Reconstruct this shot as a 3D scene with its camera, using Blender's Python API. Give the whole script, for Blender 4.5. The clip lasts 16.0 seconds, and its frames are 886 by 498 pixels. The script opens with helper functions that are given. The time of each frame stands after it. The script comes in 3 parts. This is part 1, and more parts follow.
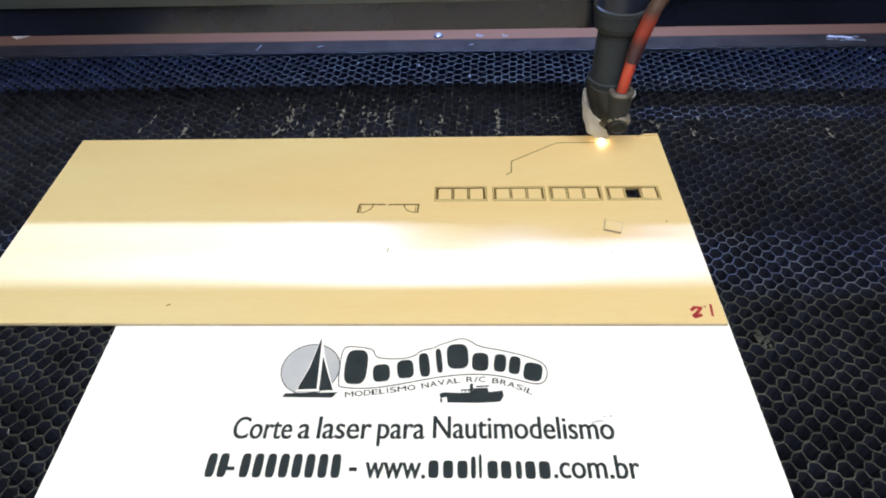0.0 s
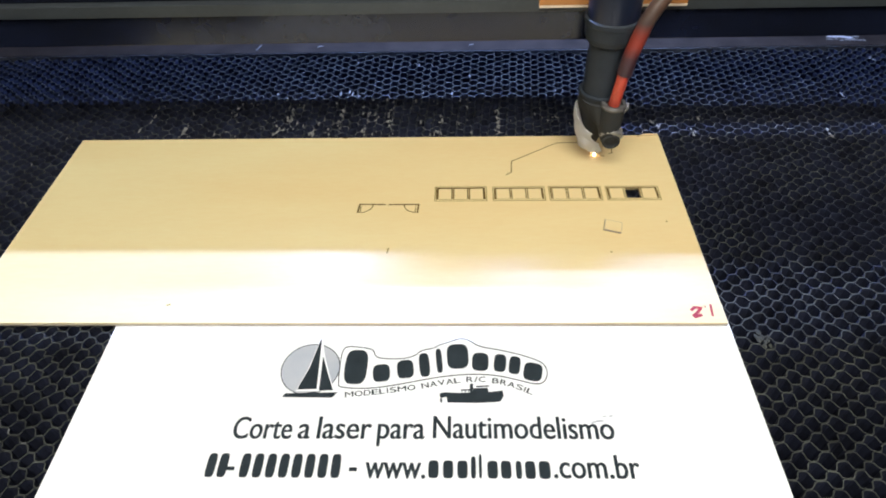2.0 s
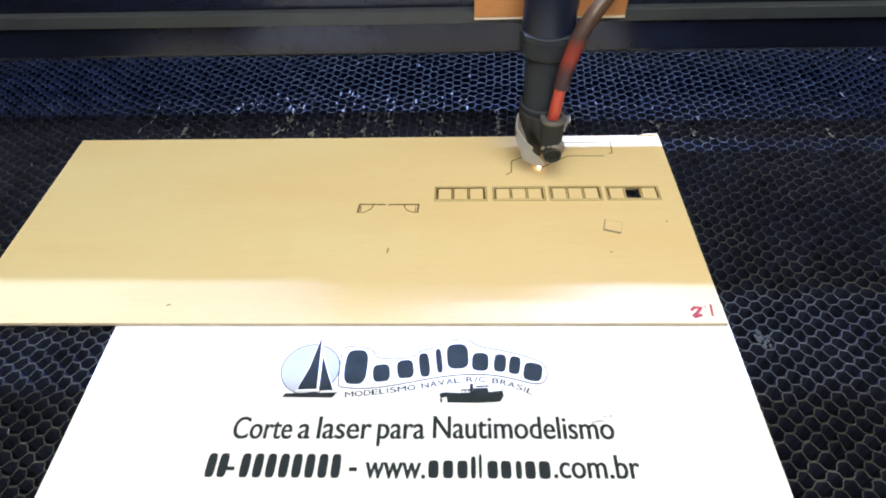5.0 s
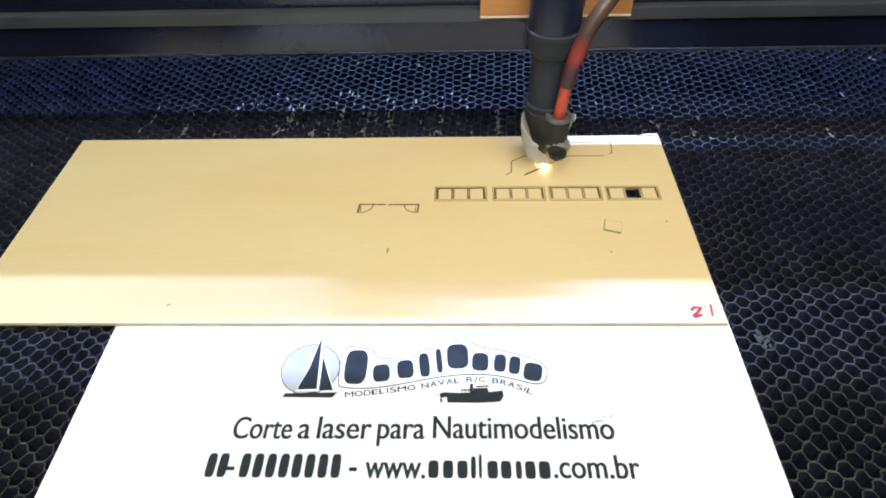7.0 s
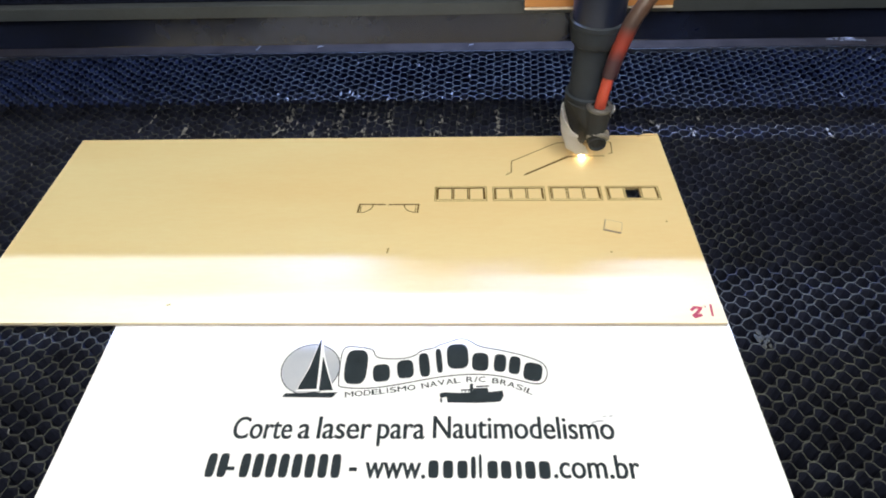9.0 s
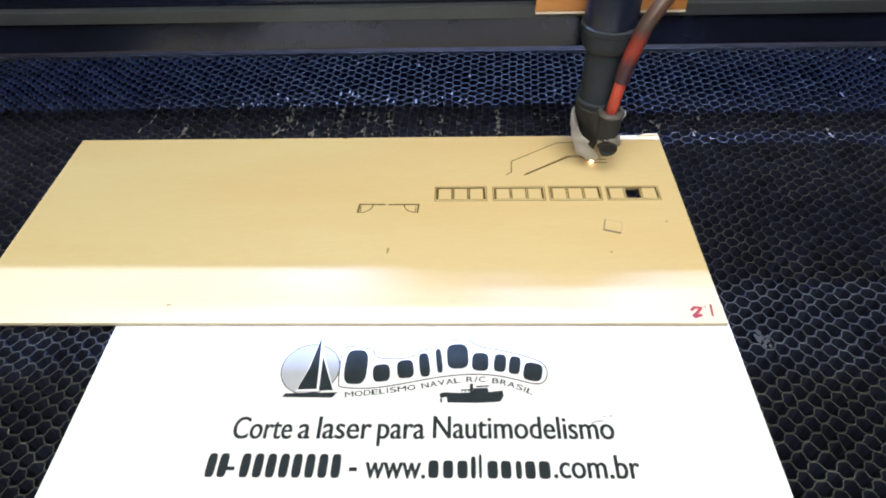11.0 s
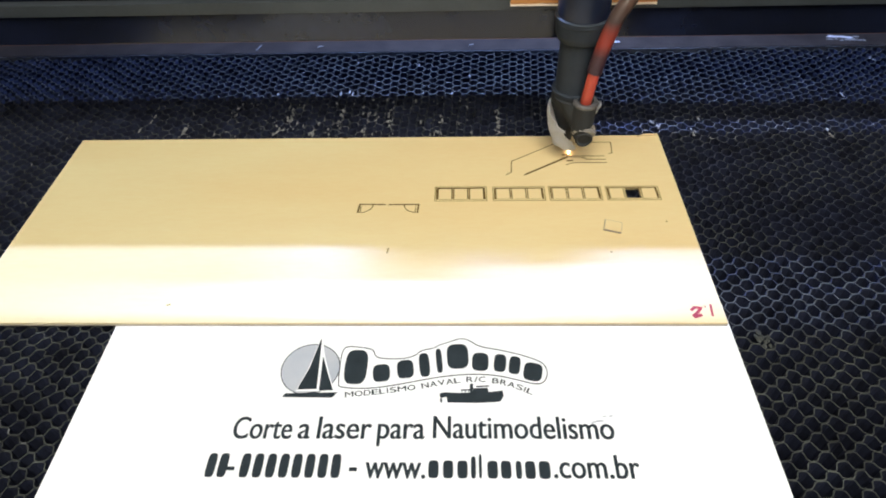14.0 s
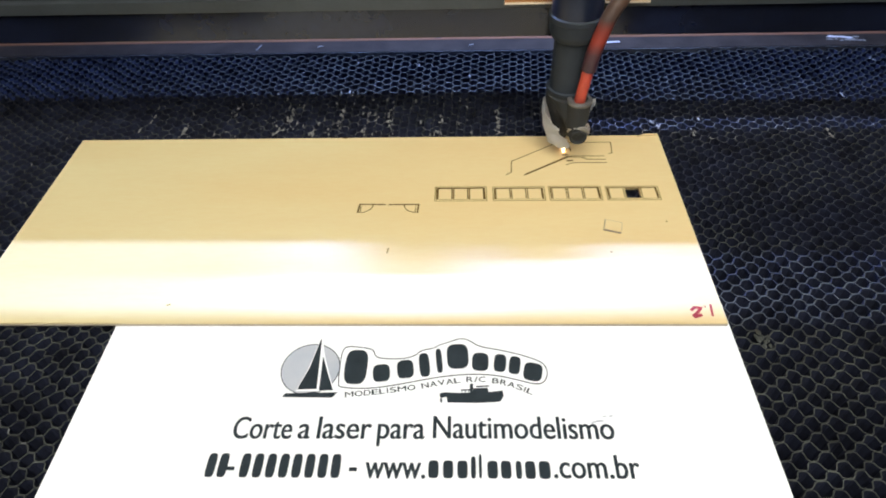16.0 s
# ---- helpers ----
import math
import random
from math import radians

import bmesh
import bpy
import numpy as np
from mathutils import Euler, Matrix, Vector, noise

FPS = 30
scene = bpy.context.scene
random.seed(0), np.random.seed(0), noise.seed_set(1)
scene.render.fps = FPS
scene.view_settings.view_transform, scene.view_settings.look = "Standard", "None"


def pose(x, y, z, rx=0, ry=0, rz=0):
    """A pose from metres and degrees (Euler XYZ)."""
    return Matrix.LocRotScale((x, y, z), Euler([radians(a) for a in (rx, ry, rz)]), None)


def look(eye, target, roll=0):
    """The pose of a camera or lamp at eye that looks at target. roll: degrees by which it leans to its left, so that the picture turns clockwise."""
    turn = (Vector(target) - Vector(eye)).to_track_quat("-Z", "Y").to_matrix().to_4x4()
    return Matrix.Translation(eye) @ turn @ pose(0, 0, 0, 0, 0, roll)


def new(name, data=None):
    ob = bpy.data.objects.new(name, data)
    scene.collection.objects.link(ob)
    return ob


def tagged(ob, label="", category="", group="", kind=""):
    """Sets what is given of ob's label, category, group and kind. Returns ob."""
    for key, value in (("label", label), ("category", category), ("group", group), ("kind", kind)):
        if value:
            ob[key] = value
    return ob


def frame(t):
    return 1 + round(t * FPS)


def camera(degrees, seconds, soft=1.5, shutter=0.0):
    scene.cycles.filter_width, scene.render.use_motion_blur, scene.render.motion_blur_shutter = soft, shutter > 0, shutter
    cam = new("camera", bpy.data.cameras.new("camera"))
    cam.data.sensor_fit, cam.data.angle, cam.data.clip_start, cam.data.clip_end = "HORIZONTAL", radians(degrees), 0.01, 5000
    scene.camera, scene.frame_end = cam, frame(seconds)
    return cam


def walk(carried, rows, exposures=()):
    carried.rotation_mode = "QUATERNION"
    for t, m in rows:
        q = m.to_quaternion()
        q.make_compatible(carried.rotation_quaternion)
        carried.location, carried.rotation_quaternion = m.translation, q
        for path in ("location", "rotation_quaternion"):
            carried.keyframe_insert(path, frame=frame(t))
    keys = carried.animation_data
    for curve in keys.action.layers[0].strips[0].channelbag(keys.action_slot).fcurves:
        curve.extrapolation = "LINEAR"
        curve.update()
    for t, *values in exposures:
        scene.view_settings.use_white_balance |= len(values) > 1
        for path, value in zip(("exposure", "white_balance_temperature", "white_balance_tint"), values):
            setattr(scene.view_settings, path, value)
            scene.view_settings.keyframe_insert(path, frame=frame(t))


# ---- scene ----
# camera: stands still over the front of the machine bed
MM = 0.001
TOP = 0.0025       # upper face of the plywood
SHEET = 0.0006     # upper face of the paper
cam = camera(70.96, 16.0, soft=1.9)
EYE = Vector((0.0, 0.0, 0.24222))
AIM = EYE + Vector((-0.03123647, 0.69413556, -0.71916626))
VIEW = look(EYE, AIM, -2.068)
walk(cam, [(0, VIEW), (16, VIEW)])

# where the beam meets the plywood: seconds, x, y in millimetres
SPOT = [(0, 88.7, 325.6), (0.25, 91.8, 325.6), (0.5, 94.0, 325.2), (0.8, 94.1, 322.2), (1.0, 93.8, 319.6), (1.25, 93.4, 315.4),
        (1.4, 92.2, 313.6), (1.5, 89.4, 313.3), (1.75, 86.3, 312.2), (2.0, 81.9, 311.9), (2.5, 75.6, 311.8), (3.0, 68.9, 311.5),
        (3.2, 66.2, 311.3), (3.5, 62.6, 309.8), (4.0, 57.3, 306.4), (4.5, 52.0, 302.8), (5.0, 46.7, 299.4), (5.5, 41.3, 296.1),
        (5.85, 37.7, 293.5), (6.2, 40.7, 295.3), (6.5, 44.0, 297.4), (7.0, 49.9, 301.1), (7.5, 55.6, 304.5), (8.0, 61.2, 308.0),
        (8.4, 66.2, 310.3), (9.0, 73.7, 309.9), (9.25, 77.0, 308.3), (9.6, 81.5, 307.9), (10.1, 88.4, 307.9), (10.35, 88.3, 304.8),
        (10.9, 80.8, 304.8), (11.5, 72.9, 305.2), (12.0, 66.9, 304.6), (12.3, 63.8, 302.9), (12.55, 65.2, 307.8), (13.0, 67.4, 307.0),
        (13.2, 65.0, 306.7), (13.5, 64.0, 313.0), (14.0, 66.5, 314.3), (14.5, 68.3, 319.8), (15.0, 66.6, 324.5), (15.5, 63.3, 322.4),
        (16.0, 63.5, 316.5)]

# ---- light: a dim workshop, an added panel for its light, and the LED strip at the back of the machine ----
world = bpy.data.worlds.new("workshop_air")
scene.world = world
world.use_nodes = True
world.node_tree.nodes["Background"].inputs[0].default_value = (0.95, 0.95, 1.0, 1)
world.node_tree.nodes["Background"].inputs[1].default_value = 0.03


def area_lamp(name, m, sx, sy, watts, colour):
    data = bpy.data.lights.new(name, "AREA")
    data.shape, data.size, data.size_y, data.energy, data.color = "RECTANGLE", sx, sy, watts, colour
    ob = new(name, data)
    ob.matrix_world = m
    return ob


LED_X, LED_Y, LED_Z = 0.02, 0.500, 0.266
PANEL = (0.06, -0.40, 1.15)
area_lamp("led_light", look((LED_X, LED_Y, LED_Z), (LED_X, LED_Y - 0.40, LED_Z - 0.206)), 0.38, 0.006, 7.5, (0.345, 0.485, 1.0))
area_lamp("room_fill_light", look(PANEL, (PANEL[0], PANEL[1] + 0.001, 0.0)), 1.00, 1.00, 19.4, (1.0, 0.985, 0.935))


# ---- materials ----
def material(name, base, rough=0.5, metal=0.0, vary=0.25, scale=40.0, fine=600.0, bump=0.15, depth=0.0004, tint=None, stretch=(1, 1, 1), per_piece=0.0):
    """Base colour broken at two scales, with fine relief. tint: the colour towards which the stains go."""
    m = bpy.data.materials.new(name)
    m.use_nodes = True
    nt = m.node_tree
    bsdf = nt.nodes["Principled BSDF"]
    link = nt.links.new
    co = nt.nodes.new("ShaderNodeTexCoord")
    mp = nt.nodes.new("ShaderNodeMapping")
    mp.inputs["Scale"].default_value = stretch
    link(co.outputs["Object"], mp.inputs["Vector"])
    big = nt.nodes.new("ShaderNodeTexNoise")
    big.inputs["Scale"].default_value, big.inputs["Detail"].default_value = scale, 5
    small = nt.nodes.new("ShaderNodeTexNoise")
    small.inputs["Scale"].default_value, small.inputs["Detail"].default_value = fine, 3
    link(mp.outputs[0], big.inputs["Vector"])
    link(mp.outputs[0], small.inputs["Vector"])
    add = nt.nodes.new("ShaderNodeMath")
    add.operation = "MULTIPLY_ADD"
    add.inputs[1].default_value = 0.4
    link(small.outputs[0], add.inputs[0])
    link(big.outputs[0], add.inputs[2])
    ramp = nt.nodes.new("ShaderNodeMapRange")
    ramp.inputs["From Min"].default_value, ramp.inputs["From Max"].default_value = 0.45, 0.95
    link(add.outputs[0], ramp.inputs["Value"])
    mix = nt.nodes.new("ShaderNodeMix")
    mix.data_type = "RGBA"
    mix.inputs["A"].default_value = (*base, 1)
    end = tint or tuple(c * (1 - vary) for c in base)
    mix.inputs["B"].default_value = (*end, 1)
    link(ramp.outputs[0], mix.inputs["Factor"])
    out = mix.outputs["Result"]
    if per_piece:
        info = nt.nodes.new("ShaderNodeObjectInfo")
        hsv = nt.nodes.new("ShaderNodeHueSaturation")
        rng = nt.nodes.new("ShaderNodeMapRange")
        rng.inputs["To Min"].default_value, rng.inputs["To Max"].default_value = 1 - per_piece, 1 + per_piece
        link(info.outputs["Random"], rng.inputs["Value"])
        link(rng.outputs[0], hsv.inputs["Value"])
        link(out, hsv.inputs["Color"])
        out = hsv.outputs[0]
    link(out, bsdf.inputs["Base Color"])
    rr = nt.nodes.new("ShaderNodeMapRange")
    rr.inputs["To Min"].default_value, rr.inputs["To Max"].default_value = max(0.03, rough - 0.1), min(1, rough + 0.12)
    link(big.outputs[0], rr.inputs["Value"])
    link(rr.outputs[0], bsdf.inputs["Roughness"])
    bsdf.inputs["Metallic"].default_value = metal
    if bump:
        bp = nt.nodes.new("ShaderNodeBump")
        bp.inputs["Strength"].default_value, bp.inputs["Distance"].default_value = bump, depth
        link(small.outputs[0], bp.inputs["Height"])
        link(bp.outputs[0], bsdf.inputs["Normal"])
    return m


def glowing(name, colour, strength):
    m = bpy.data.materials.new(name)
    m.use_nodes = True
    b = m.node_tree.nodes["Principled BSDF"]
    b.inputs["Base Color"].default_value = (*colour, 1)
    b.inputs["Emission Color"].default_value = (*colour, 1)
    b.inputs["Emission Strength"].default_value = strength
    return m


PLY = material("birch_plywood", (0.706, 0.613, 0.338), 0.47, vary=0.10, scale=11, fine=260, bump=0.06, depth=0.0002, tint=(0.680, 0.540, 0.272), stretch=(0.5, 2.2, 1))
# warm cast of the light painted in: paler, greener stretch into a rosier one
tree = PLY.node_tree
where = tree.nodes.new("ShaderNodeTexCoord")
split = tree.nodes.new("ShaderNodeSeparateXYZ")
bend = tree.nodes.new("ShaderNodeTexNoise")
bend.inputs["Scale"].default_value = 9
shift = tree.nodes.new("ShaderNodeMath")
shift.operation = "MULTIPLY_ADD"
shift.inputs[1].default_value = 0.14
along = tree.nodes.new("ShaderNodeMapRange")
along.interpolation_type = "SMOOTHSTEP"
along.inputs["From Min"].default_value, along.inputs["From Max"].default_value = -0.13, 0.09
rosy = tree.nodes.new("ShaderNodeMix")
rosy.data_type, rosy.blend_type = "RGBA", "MULTIPLY"
rosy.inputs["B"].default_value = (1.035, 0.975, 0.935, 1)
tree.links.new(where.outputs["Object"], split.inputs[0])
tree.links.new(where.outputs["Object"], bend.inputs["Vector"])
tree.links.new(bend.outputs[0], shift.inputs[0])
tree.links.new(split.outputs["X"], shift.inputs[2])
tree.links.new(shift.outputs[0], along.inputs["Value"])
tree.links.new(along.outputs[0], rosy.inputs["Factor"])
tree.links.new(tree.nodes["Principled BSDF"].inputs["Base Color"].links[0].from_socket, rosy.inputs["A"])
tree.links.new(rosy.outputs["Result"], tree.nodes["Principled BSDF"].inputs["Base Color"])
PLY_EDGE = material("plywood_edge", (0.40, 0.35, 0.28), 0.7, vary=0.4, scale=60, fine=900)
PAPER = material("office_paper", (0.84, 0.87, 0.89), 0.75, vary=0.03, scale=8, fine=900, bump=0.03, depth=0.0001)
INK = material("black_toner", (0.027, 0.037, 0.045), 0.8, vary=0.3, scale=120, fine=1500, bump=0)
INK_THIN = material("grey_toner", (0.035, 0.04, 0.047), 0.8, vary=0.3, scale=200, fine=1500, bump=0)
INK_PALE = material("pale_blue_grey_toner", (0.40, 0.435, 0.50), 0.8, vary=0.25, scale=60, fine=1500, bump=0, tint=(0.50, 0.515, 0.55))
CHAR = material("charred_kerf", (0.150, 0.094, 0.026), 0.9, vary=0.5, scale=300, fine=2000, bump=0.3)
SCORCH = material("light_scorch", (0.36, 0.265, 0.10), 0.9, vary=0.4, scale=300, fine=2000, bump=0.1)
RED_INK = material("red_marker", (0.36, 0.018, 0.028), 0.5, vary=0.3, scale=300, fine=1500, bump=0)
COMB = material("worn_aluminium_edge", (0.074, 0.080, 0.072), 0.55, metal=0.1, vary=0.6, scale=60, fine=420, bump=0.4, depth=0.0003, tint=(0.018, 0.019, 0.018), per_piece=0.2)
ASH = material("ash_on_foil_edge", (0.165, 0.17, 0.17), 0.85, vary=0.6, scale=400, fine=1500, bump=0.5, tint=(0.09, 0.092, 0.092), per_piece=0.2)
# soot, with the cells' shade and blue LED bounce put into its colour
SOOT_SHADE = material("sooty_shaded_foil_wall", (0.042, 0.050, 0.088), 0.45, metal=0.4, vary=0.5, scale=60, fine=500, bump=0.3, depth=0.0003, tint=(0.020, 0.022, 0.032), per_piece=0.15)
TRAY = material("black_tray_paint", (0.014, 0.018, 0.026), 0.6, vary=0.5, scale=30, fine=300)
RIM = material("grey_painted_steel", (0.013, 0.0105, 0.0088), 0.75, vary=0.35, scale=60, fine=700, bump=0.3, tint=(0.040, 0.032, 0.026))
RAIL = material("rosy_primer_bar", (0.155, 0.074, 0.042), 0.7, vary=0.3, scale=22, fine=300, bump=0.1, tint=(0.14, 0.070, 0.037))
BEAM = material("gloss_black_beam", (0.010, 0.014, 0.034), 0.21, vary=0.35, scale=12, fine=120, bump=0.02, tint=(0.004, 0.005, 0.009))
STRIPE = material("grey_rail_steel", (0.055, 0.064, 0.070), 0.42, metal=0.2, vary=0.3, scale=30, fine=500, bump=0.05)
CASE = material("dark_blue_machine_paint", (0.030, 0.038, 0.075), 0.45, vary=0.3, scale=12, fine=300, bump=0.08)
# pale tone that paints the highlight on the rim's edge
EDGE = material("rim_highlight_steel", (0.22, 0.235, 0.25), 0.5, metal=0.3, vary=0.7, scale=30, fine=300, bump=0.2, tint=(0.03, 0.032, 0.035))
TUBE = material("navy_black_tube", (0.012, 0.017, 0.036), 0.30, vary=0.3, scale=60, fine=600, bump=0.04)
GREY = material("dark_grey_anodised", (0.032, 0.041, 0.053), 0.62, vary=0.3, scale=80, fine=900, bump=0.08)
CONE = material("brown_black_nozzle", (0.034, 0.040, 0.044), 0.8, vary=0.4, scale=120, fine=900, bump=0.1, tint=(0.038, 0.036, 0.034))
COLLAR = material("worn_grey_collar", (0.17, 0.165, 0.16), 0.45, metal=0.4, vary=0.4, scale=150, fine=900, bump=0.1)
for dull_or_glossy, shine in ((RIM, 0.15), (RAIL, 0.15), (COMB, 0.2), (SOOT_SHADE, 0.25), (GREY, 0.25), (CONE, 0.2), (CHAR, 0.05), (SCORCH, 0.1), (INK, 0.15), (INK_THIN, 0.15), (INK_PALE, 0.2), (PLY, 0.75)):
    dull_or_glossy.node_tree.nodes["Principled BSDF"].inputs["Specular IOR Level"].default_value = shine
HOSE_RED = material("red_silicone_hose", (0.62, 0.085, 0.050), 0.4, vary=0.25, scale=150, fine=900, bump=0.05)
SLEEVE = material("sooted_red_sleeve", (0.1, 0.05, 0.04), 0.42, vary=0.4, scale=90, fine=900, bump=0.05)
# the clear red hose shows through its sooted sleeve in one bright stretch
tree = SLEEVE.node_tree
where = tree.nodes.new("ShaderNodeTexCoord")
split = tree.nodes.new("ShaderNodeSeparateXYZ")
along = tree.nodes.new("ShaderNodeMapRange")
along.inputs["From Min"].default_value, along.inputs["From Max"].default_value = 0.060, 0.100
worn = tree.nodes.new("ShaderNodeValToRGB")
worn.color_ramp.elements[0].color = (0.050, 0.026, 0.036, 1)
worn.color_ramp.elements[1].color = (0.11, 0.060, 0.038, 1)
for at, tone in ((0.30, (0.075, 0.030, 0.036)), (0.48, (0.34, 0.050, 0.032)), (0.62, (0.28, 0.048, 0.032)), (0.76, (0.075, 0.050, 0.042))):
    worn.color_ramp.elements.new(at).color = (*tone, 1)
grime = tree.nodes.new("ShaderNodeMix")
grime.data_type, grime.blend_type = "RGBA", "MULTIPLY"
grime.inputs["Factor"].default_value = 0.35
stain = tree.nodes.new("ShaderNodeTexNoise")
stain.inputs["Scale"].default_value = 180
tree.links.new(where.outputs["Object"], split.inputs[0])
tree.links.new(where.outputs["Object"], stain.inputs["Vector"])
tree.links.new(split.outputs["Z"], along.inputs["Value"])
tree.links.new(along.outputs[0], worn.inputs[0])
tree.links.new(worn.outputs[0], grime.inputs["A"])
tree.links.new(stain.outputs[0], grime.inputs["B"])
tree.links.new(grime.outputs["Result"], tree.nodes["Principled BSDF"].inputs["Base Color"])
WOOD = material("orange_varnished_plate", (0.56, 0.26, 0.075), 0.4, vary=0.3, scale=30, fine=300, bump=0.08, tint=(0.40, 0.16, 0.04), stretch=(0.4, 1, 3))
PALE = material("pale_cut_edge", (0.78, 0.66, 0.50), 0.6, vary=0.2, scale=80, fine=900)
TAPE = material("off_white_masking_tape", (0.87, 0.89, 0.93), 0.6, vary=0.12, scale=120, fine=900, bump=0.3, depth=0.0004, tint=(0.74, 0.73, 0.71))
# thin paper lets some light through
thin = TAPE.node_tree.nodes.new("ShaderNodeBsdfTranslucent")
thin.inputs["Color"].default_value = (0.92, 0.94, 0.98, 1)
blend = TAPE.node_tree.nodes.new("ShaderNodeMixShader")
blend.inputs[0].default_value = 0.58
TAPE.node_tree.links.new(TAPE.node_tree.nodes["Principled BSDF"].outputs[0], blend.inputs[1])
TAPE.node_tree.links.new(thin.outputs[0], blend.inputs[2])
TAPE.node_tree.links.new(blend.outputs[0], TAPE.node_tree.nodes["Material Output"].inputs[0])
FOIL = material("crumpled_silver_tape", (0.55, 0.54, 0.52), 0.35, metal=0.7, vary=0.5, scale=400, fine=1500, bump=0.6, depth=0.0006)
FLAKE = material("whitish_flake", (0.62, 0.63, 0.66), 0.5, vary=0.4, scale=300, fine=1200, bump=0.3)
CRUMB = material("pale_grey_residue", (0.21, 0.21, 0.205), 0.8, vary=0.5, scale=300, fine=1200, bump=0.4)
WALL = material("workshop_wall_paint", (0.34, 0.34, 0.35), 0.7, vary=0.12, scale=2, fine=90)
CEIL = material("ceiling_paint", (0.55, 0.55, 0.54), 0.8, vary=0.08, scale=2, fine=90)
FLOOR = material("grey_concrete", (0.20, 0.20, 0.19), 0.7, vary=0.35, scale=3, fine=120)
CORE = glowing("burning_point", (1.0, 0.63, 0.38), 40.0)
FLASH = glowing("white_hot_flame", (1.0, 0.78, 0.50), 50.0)
FLARE = glowing("burning_plume", (1.0, 0.70, 0.38), 30.0)
DIFFUSER = glowing("lamp_diffuser", (1.0, 0.95, 0.86), 3.0)
LED = glowing("led_chips", (0.72, 0.84, 1.0), 3.0)


# ---- building blocks ----
def finish(name, bm, mat, parent=None, label="", smooth=False):
    me = bpy.data.meshes.new(name)
    bmesh.ops.recalc_face_normals(bm, faces=bm.faces)
    if smooth:
        for f in bm.faces:
            f.smooth = True
        for e in bm.edges:
            if len(e.link_faces) == 2 and e.calc_face_angle(0.0) > 0.6:
                e.smooth = False
    bm.to_mesh(me)
    bm.free()
    me.materials.append(mat)
    ob = new(name, me)
    if parent is not None:
        ob.parent = parent
    return tagged(ob, label)


def part(name, bm, mat, parent, label="", smooth=False):
    return finish(name, bm, mat, parent, label, smooth)


def thing(name, label, category, at=(0, 0, 0), kind="", group=""):
    ob = new(name)
    ob.location = at
    ob.empty_display_size = 0.01
    return tagged(ob, label, category, group, kind)


def box(x0, x1, y0, y1, z0, z1, bevel=0.0, bm=None):
    bm = bm or bmesh.new()
    made = bmesh.ops.create_cube(bm, size=1.0, matrix=Matrix.Translation(((x0 + x1) / 2, (y0 + y1) / 2, (z0 + z1) / 2)) @ Matrix.Diagonal((x1 - x0, y1 - y0, z1 - z0, 1)))
    if bevel:
        edges = list({e for v in made["verts"] for e in v.link_edges})
        bmesh.ops.bevel(bm, geom=edges, offset=bevel, segments=2, affect="EDGES", profile=0.6)
    return bm


def lathe(profile, n=40, cx=0.0, cy=0.0, wobble=0.0):
    """Turns (radius, height) pairs round an upright axis."""
    bm = bmesh.new()
    rings = []
    for r, z in profile:
        rings.append([bm.verts.new((cx + r * (1 + wobble * noise.noise((k * 0.9, z * 300, 1))) * math.cos(math.tau * k / n), cy + r * math.sin(math.tau * k / n), z)) for k in range(n)])
    for a, b in zip(rings, rings[1:]):
        for k in range(n):
            bm.faces.new((a[k], a[(k + 1) % n], b[(k + 1) % n], b[k]))
    bm.faces.new(rings[0])
    bm.faces.new(rings[-1])
    return bm


def sweep(points, r, n=14):
    """A round tube along a smooth line through the points."""
    pts = [Vector(p) for p in points]
    line = []
    for i in range(len(pts) - 1):
        a, b, c, d = pts[max(i - 1, 0)], pts[i], pts[i + 1], pts[min(i + 2, len(pts) - 1)]
        for k in range(6):
            t = k / 6
            line.append(0.5 * ((2 * b) + (c - a) * t + (2 * a - 5 * b + 4 * c - d) * t * t + (3 * b - a - 3 * c + d) * t ** 3))
    line.append(pts[-1])
    bm = bmesh.new()
    rings = []
    for i, p in enumerate(line):
        way = (line[min(i + 1, len(line) - 1)] - line[max(i - 1, 0)]).normalized()
        side = way.cross(Vector((0, 1, 0.2))).normalized()
        up = side.cross(way)
        rings.append([bm.verts.new(p + r * (math.cos(math.tau * k / n) * side + math.sin(math.tau * k / n) * up)) for k in range(n)])
    for a, b in zip(rings, rings[1:]):
        for k in range(n):
            bm.faces.new((a[k], a[(k + 1) % n], b[(k + 1) % n], b[k]))
    bm.faces.new(rings[0])
    bm.faces.new(rings[-1])
    return bm


def stroke(points, width, z, thick=0.00008, closed=False, bm=None, rough=0.0):
    """A thin raised line along points in the plane, mitred at the corners."""
    bm = bm or bmesh.new()
    p = [Vector((a, b, 0)) for a, b in points]
    n = len(p)
    rows = []
    for i in range(n):
        back = p[i] - p[i - 1] if (i or closed) else p[1] - p[0]
        on = p[(i + 1) % n] - p[i] if (i < n - 1 or closed) else back
        back, on = back.normalized(), on.normalized()
        mid = (back + on).normalized() if (back + on).length > 1e-4 else on
        side = Vector((-mid.y, mid.x, 0)) / max(0.5, mid.dot(on))
        w = width / 2 * (1 + rough * noise.noise((p[i].x * 900, p[i].y * 900, 0)))
        rows.append([bm.verts.new(p[i] + side * s * w + Vector((0, 0, z + h))) for s, h in ((1, 0), (1, thick), (-1, thick), (-1, 0))])
    pairs = list(zip(rows, rows[1:])) + ([(rows[-1], rows[0])] if closed else [])
    for a, b in pairs:
        for k in range(3):
            bm.faces.new((a[k], a[k + 1], b[k + 1], b[k]))
    if not closed:
        bm.faces.new(rows[0])
        bm.faces.new(rows[-1])
    return bm


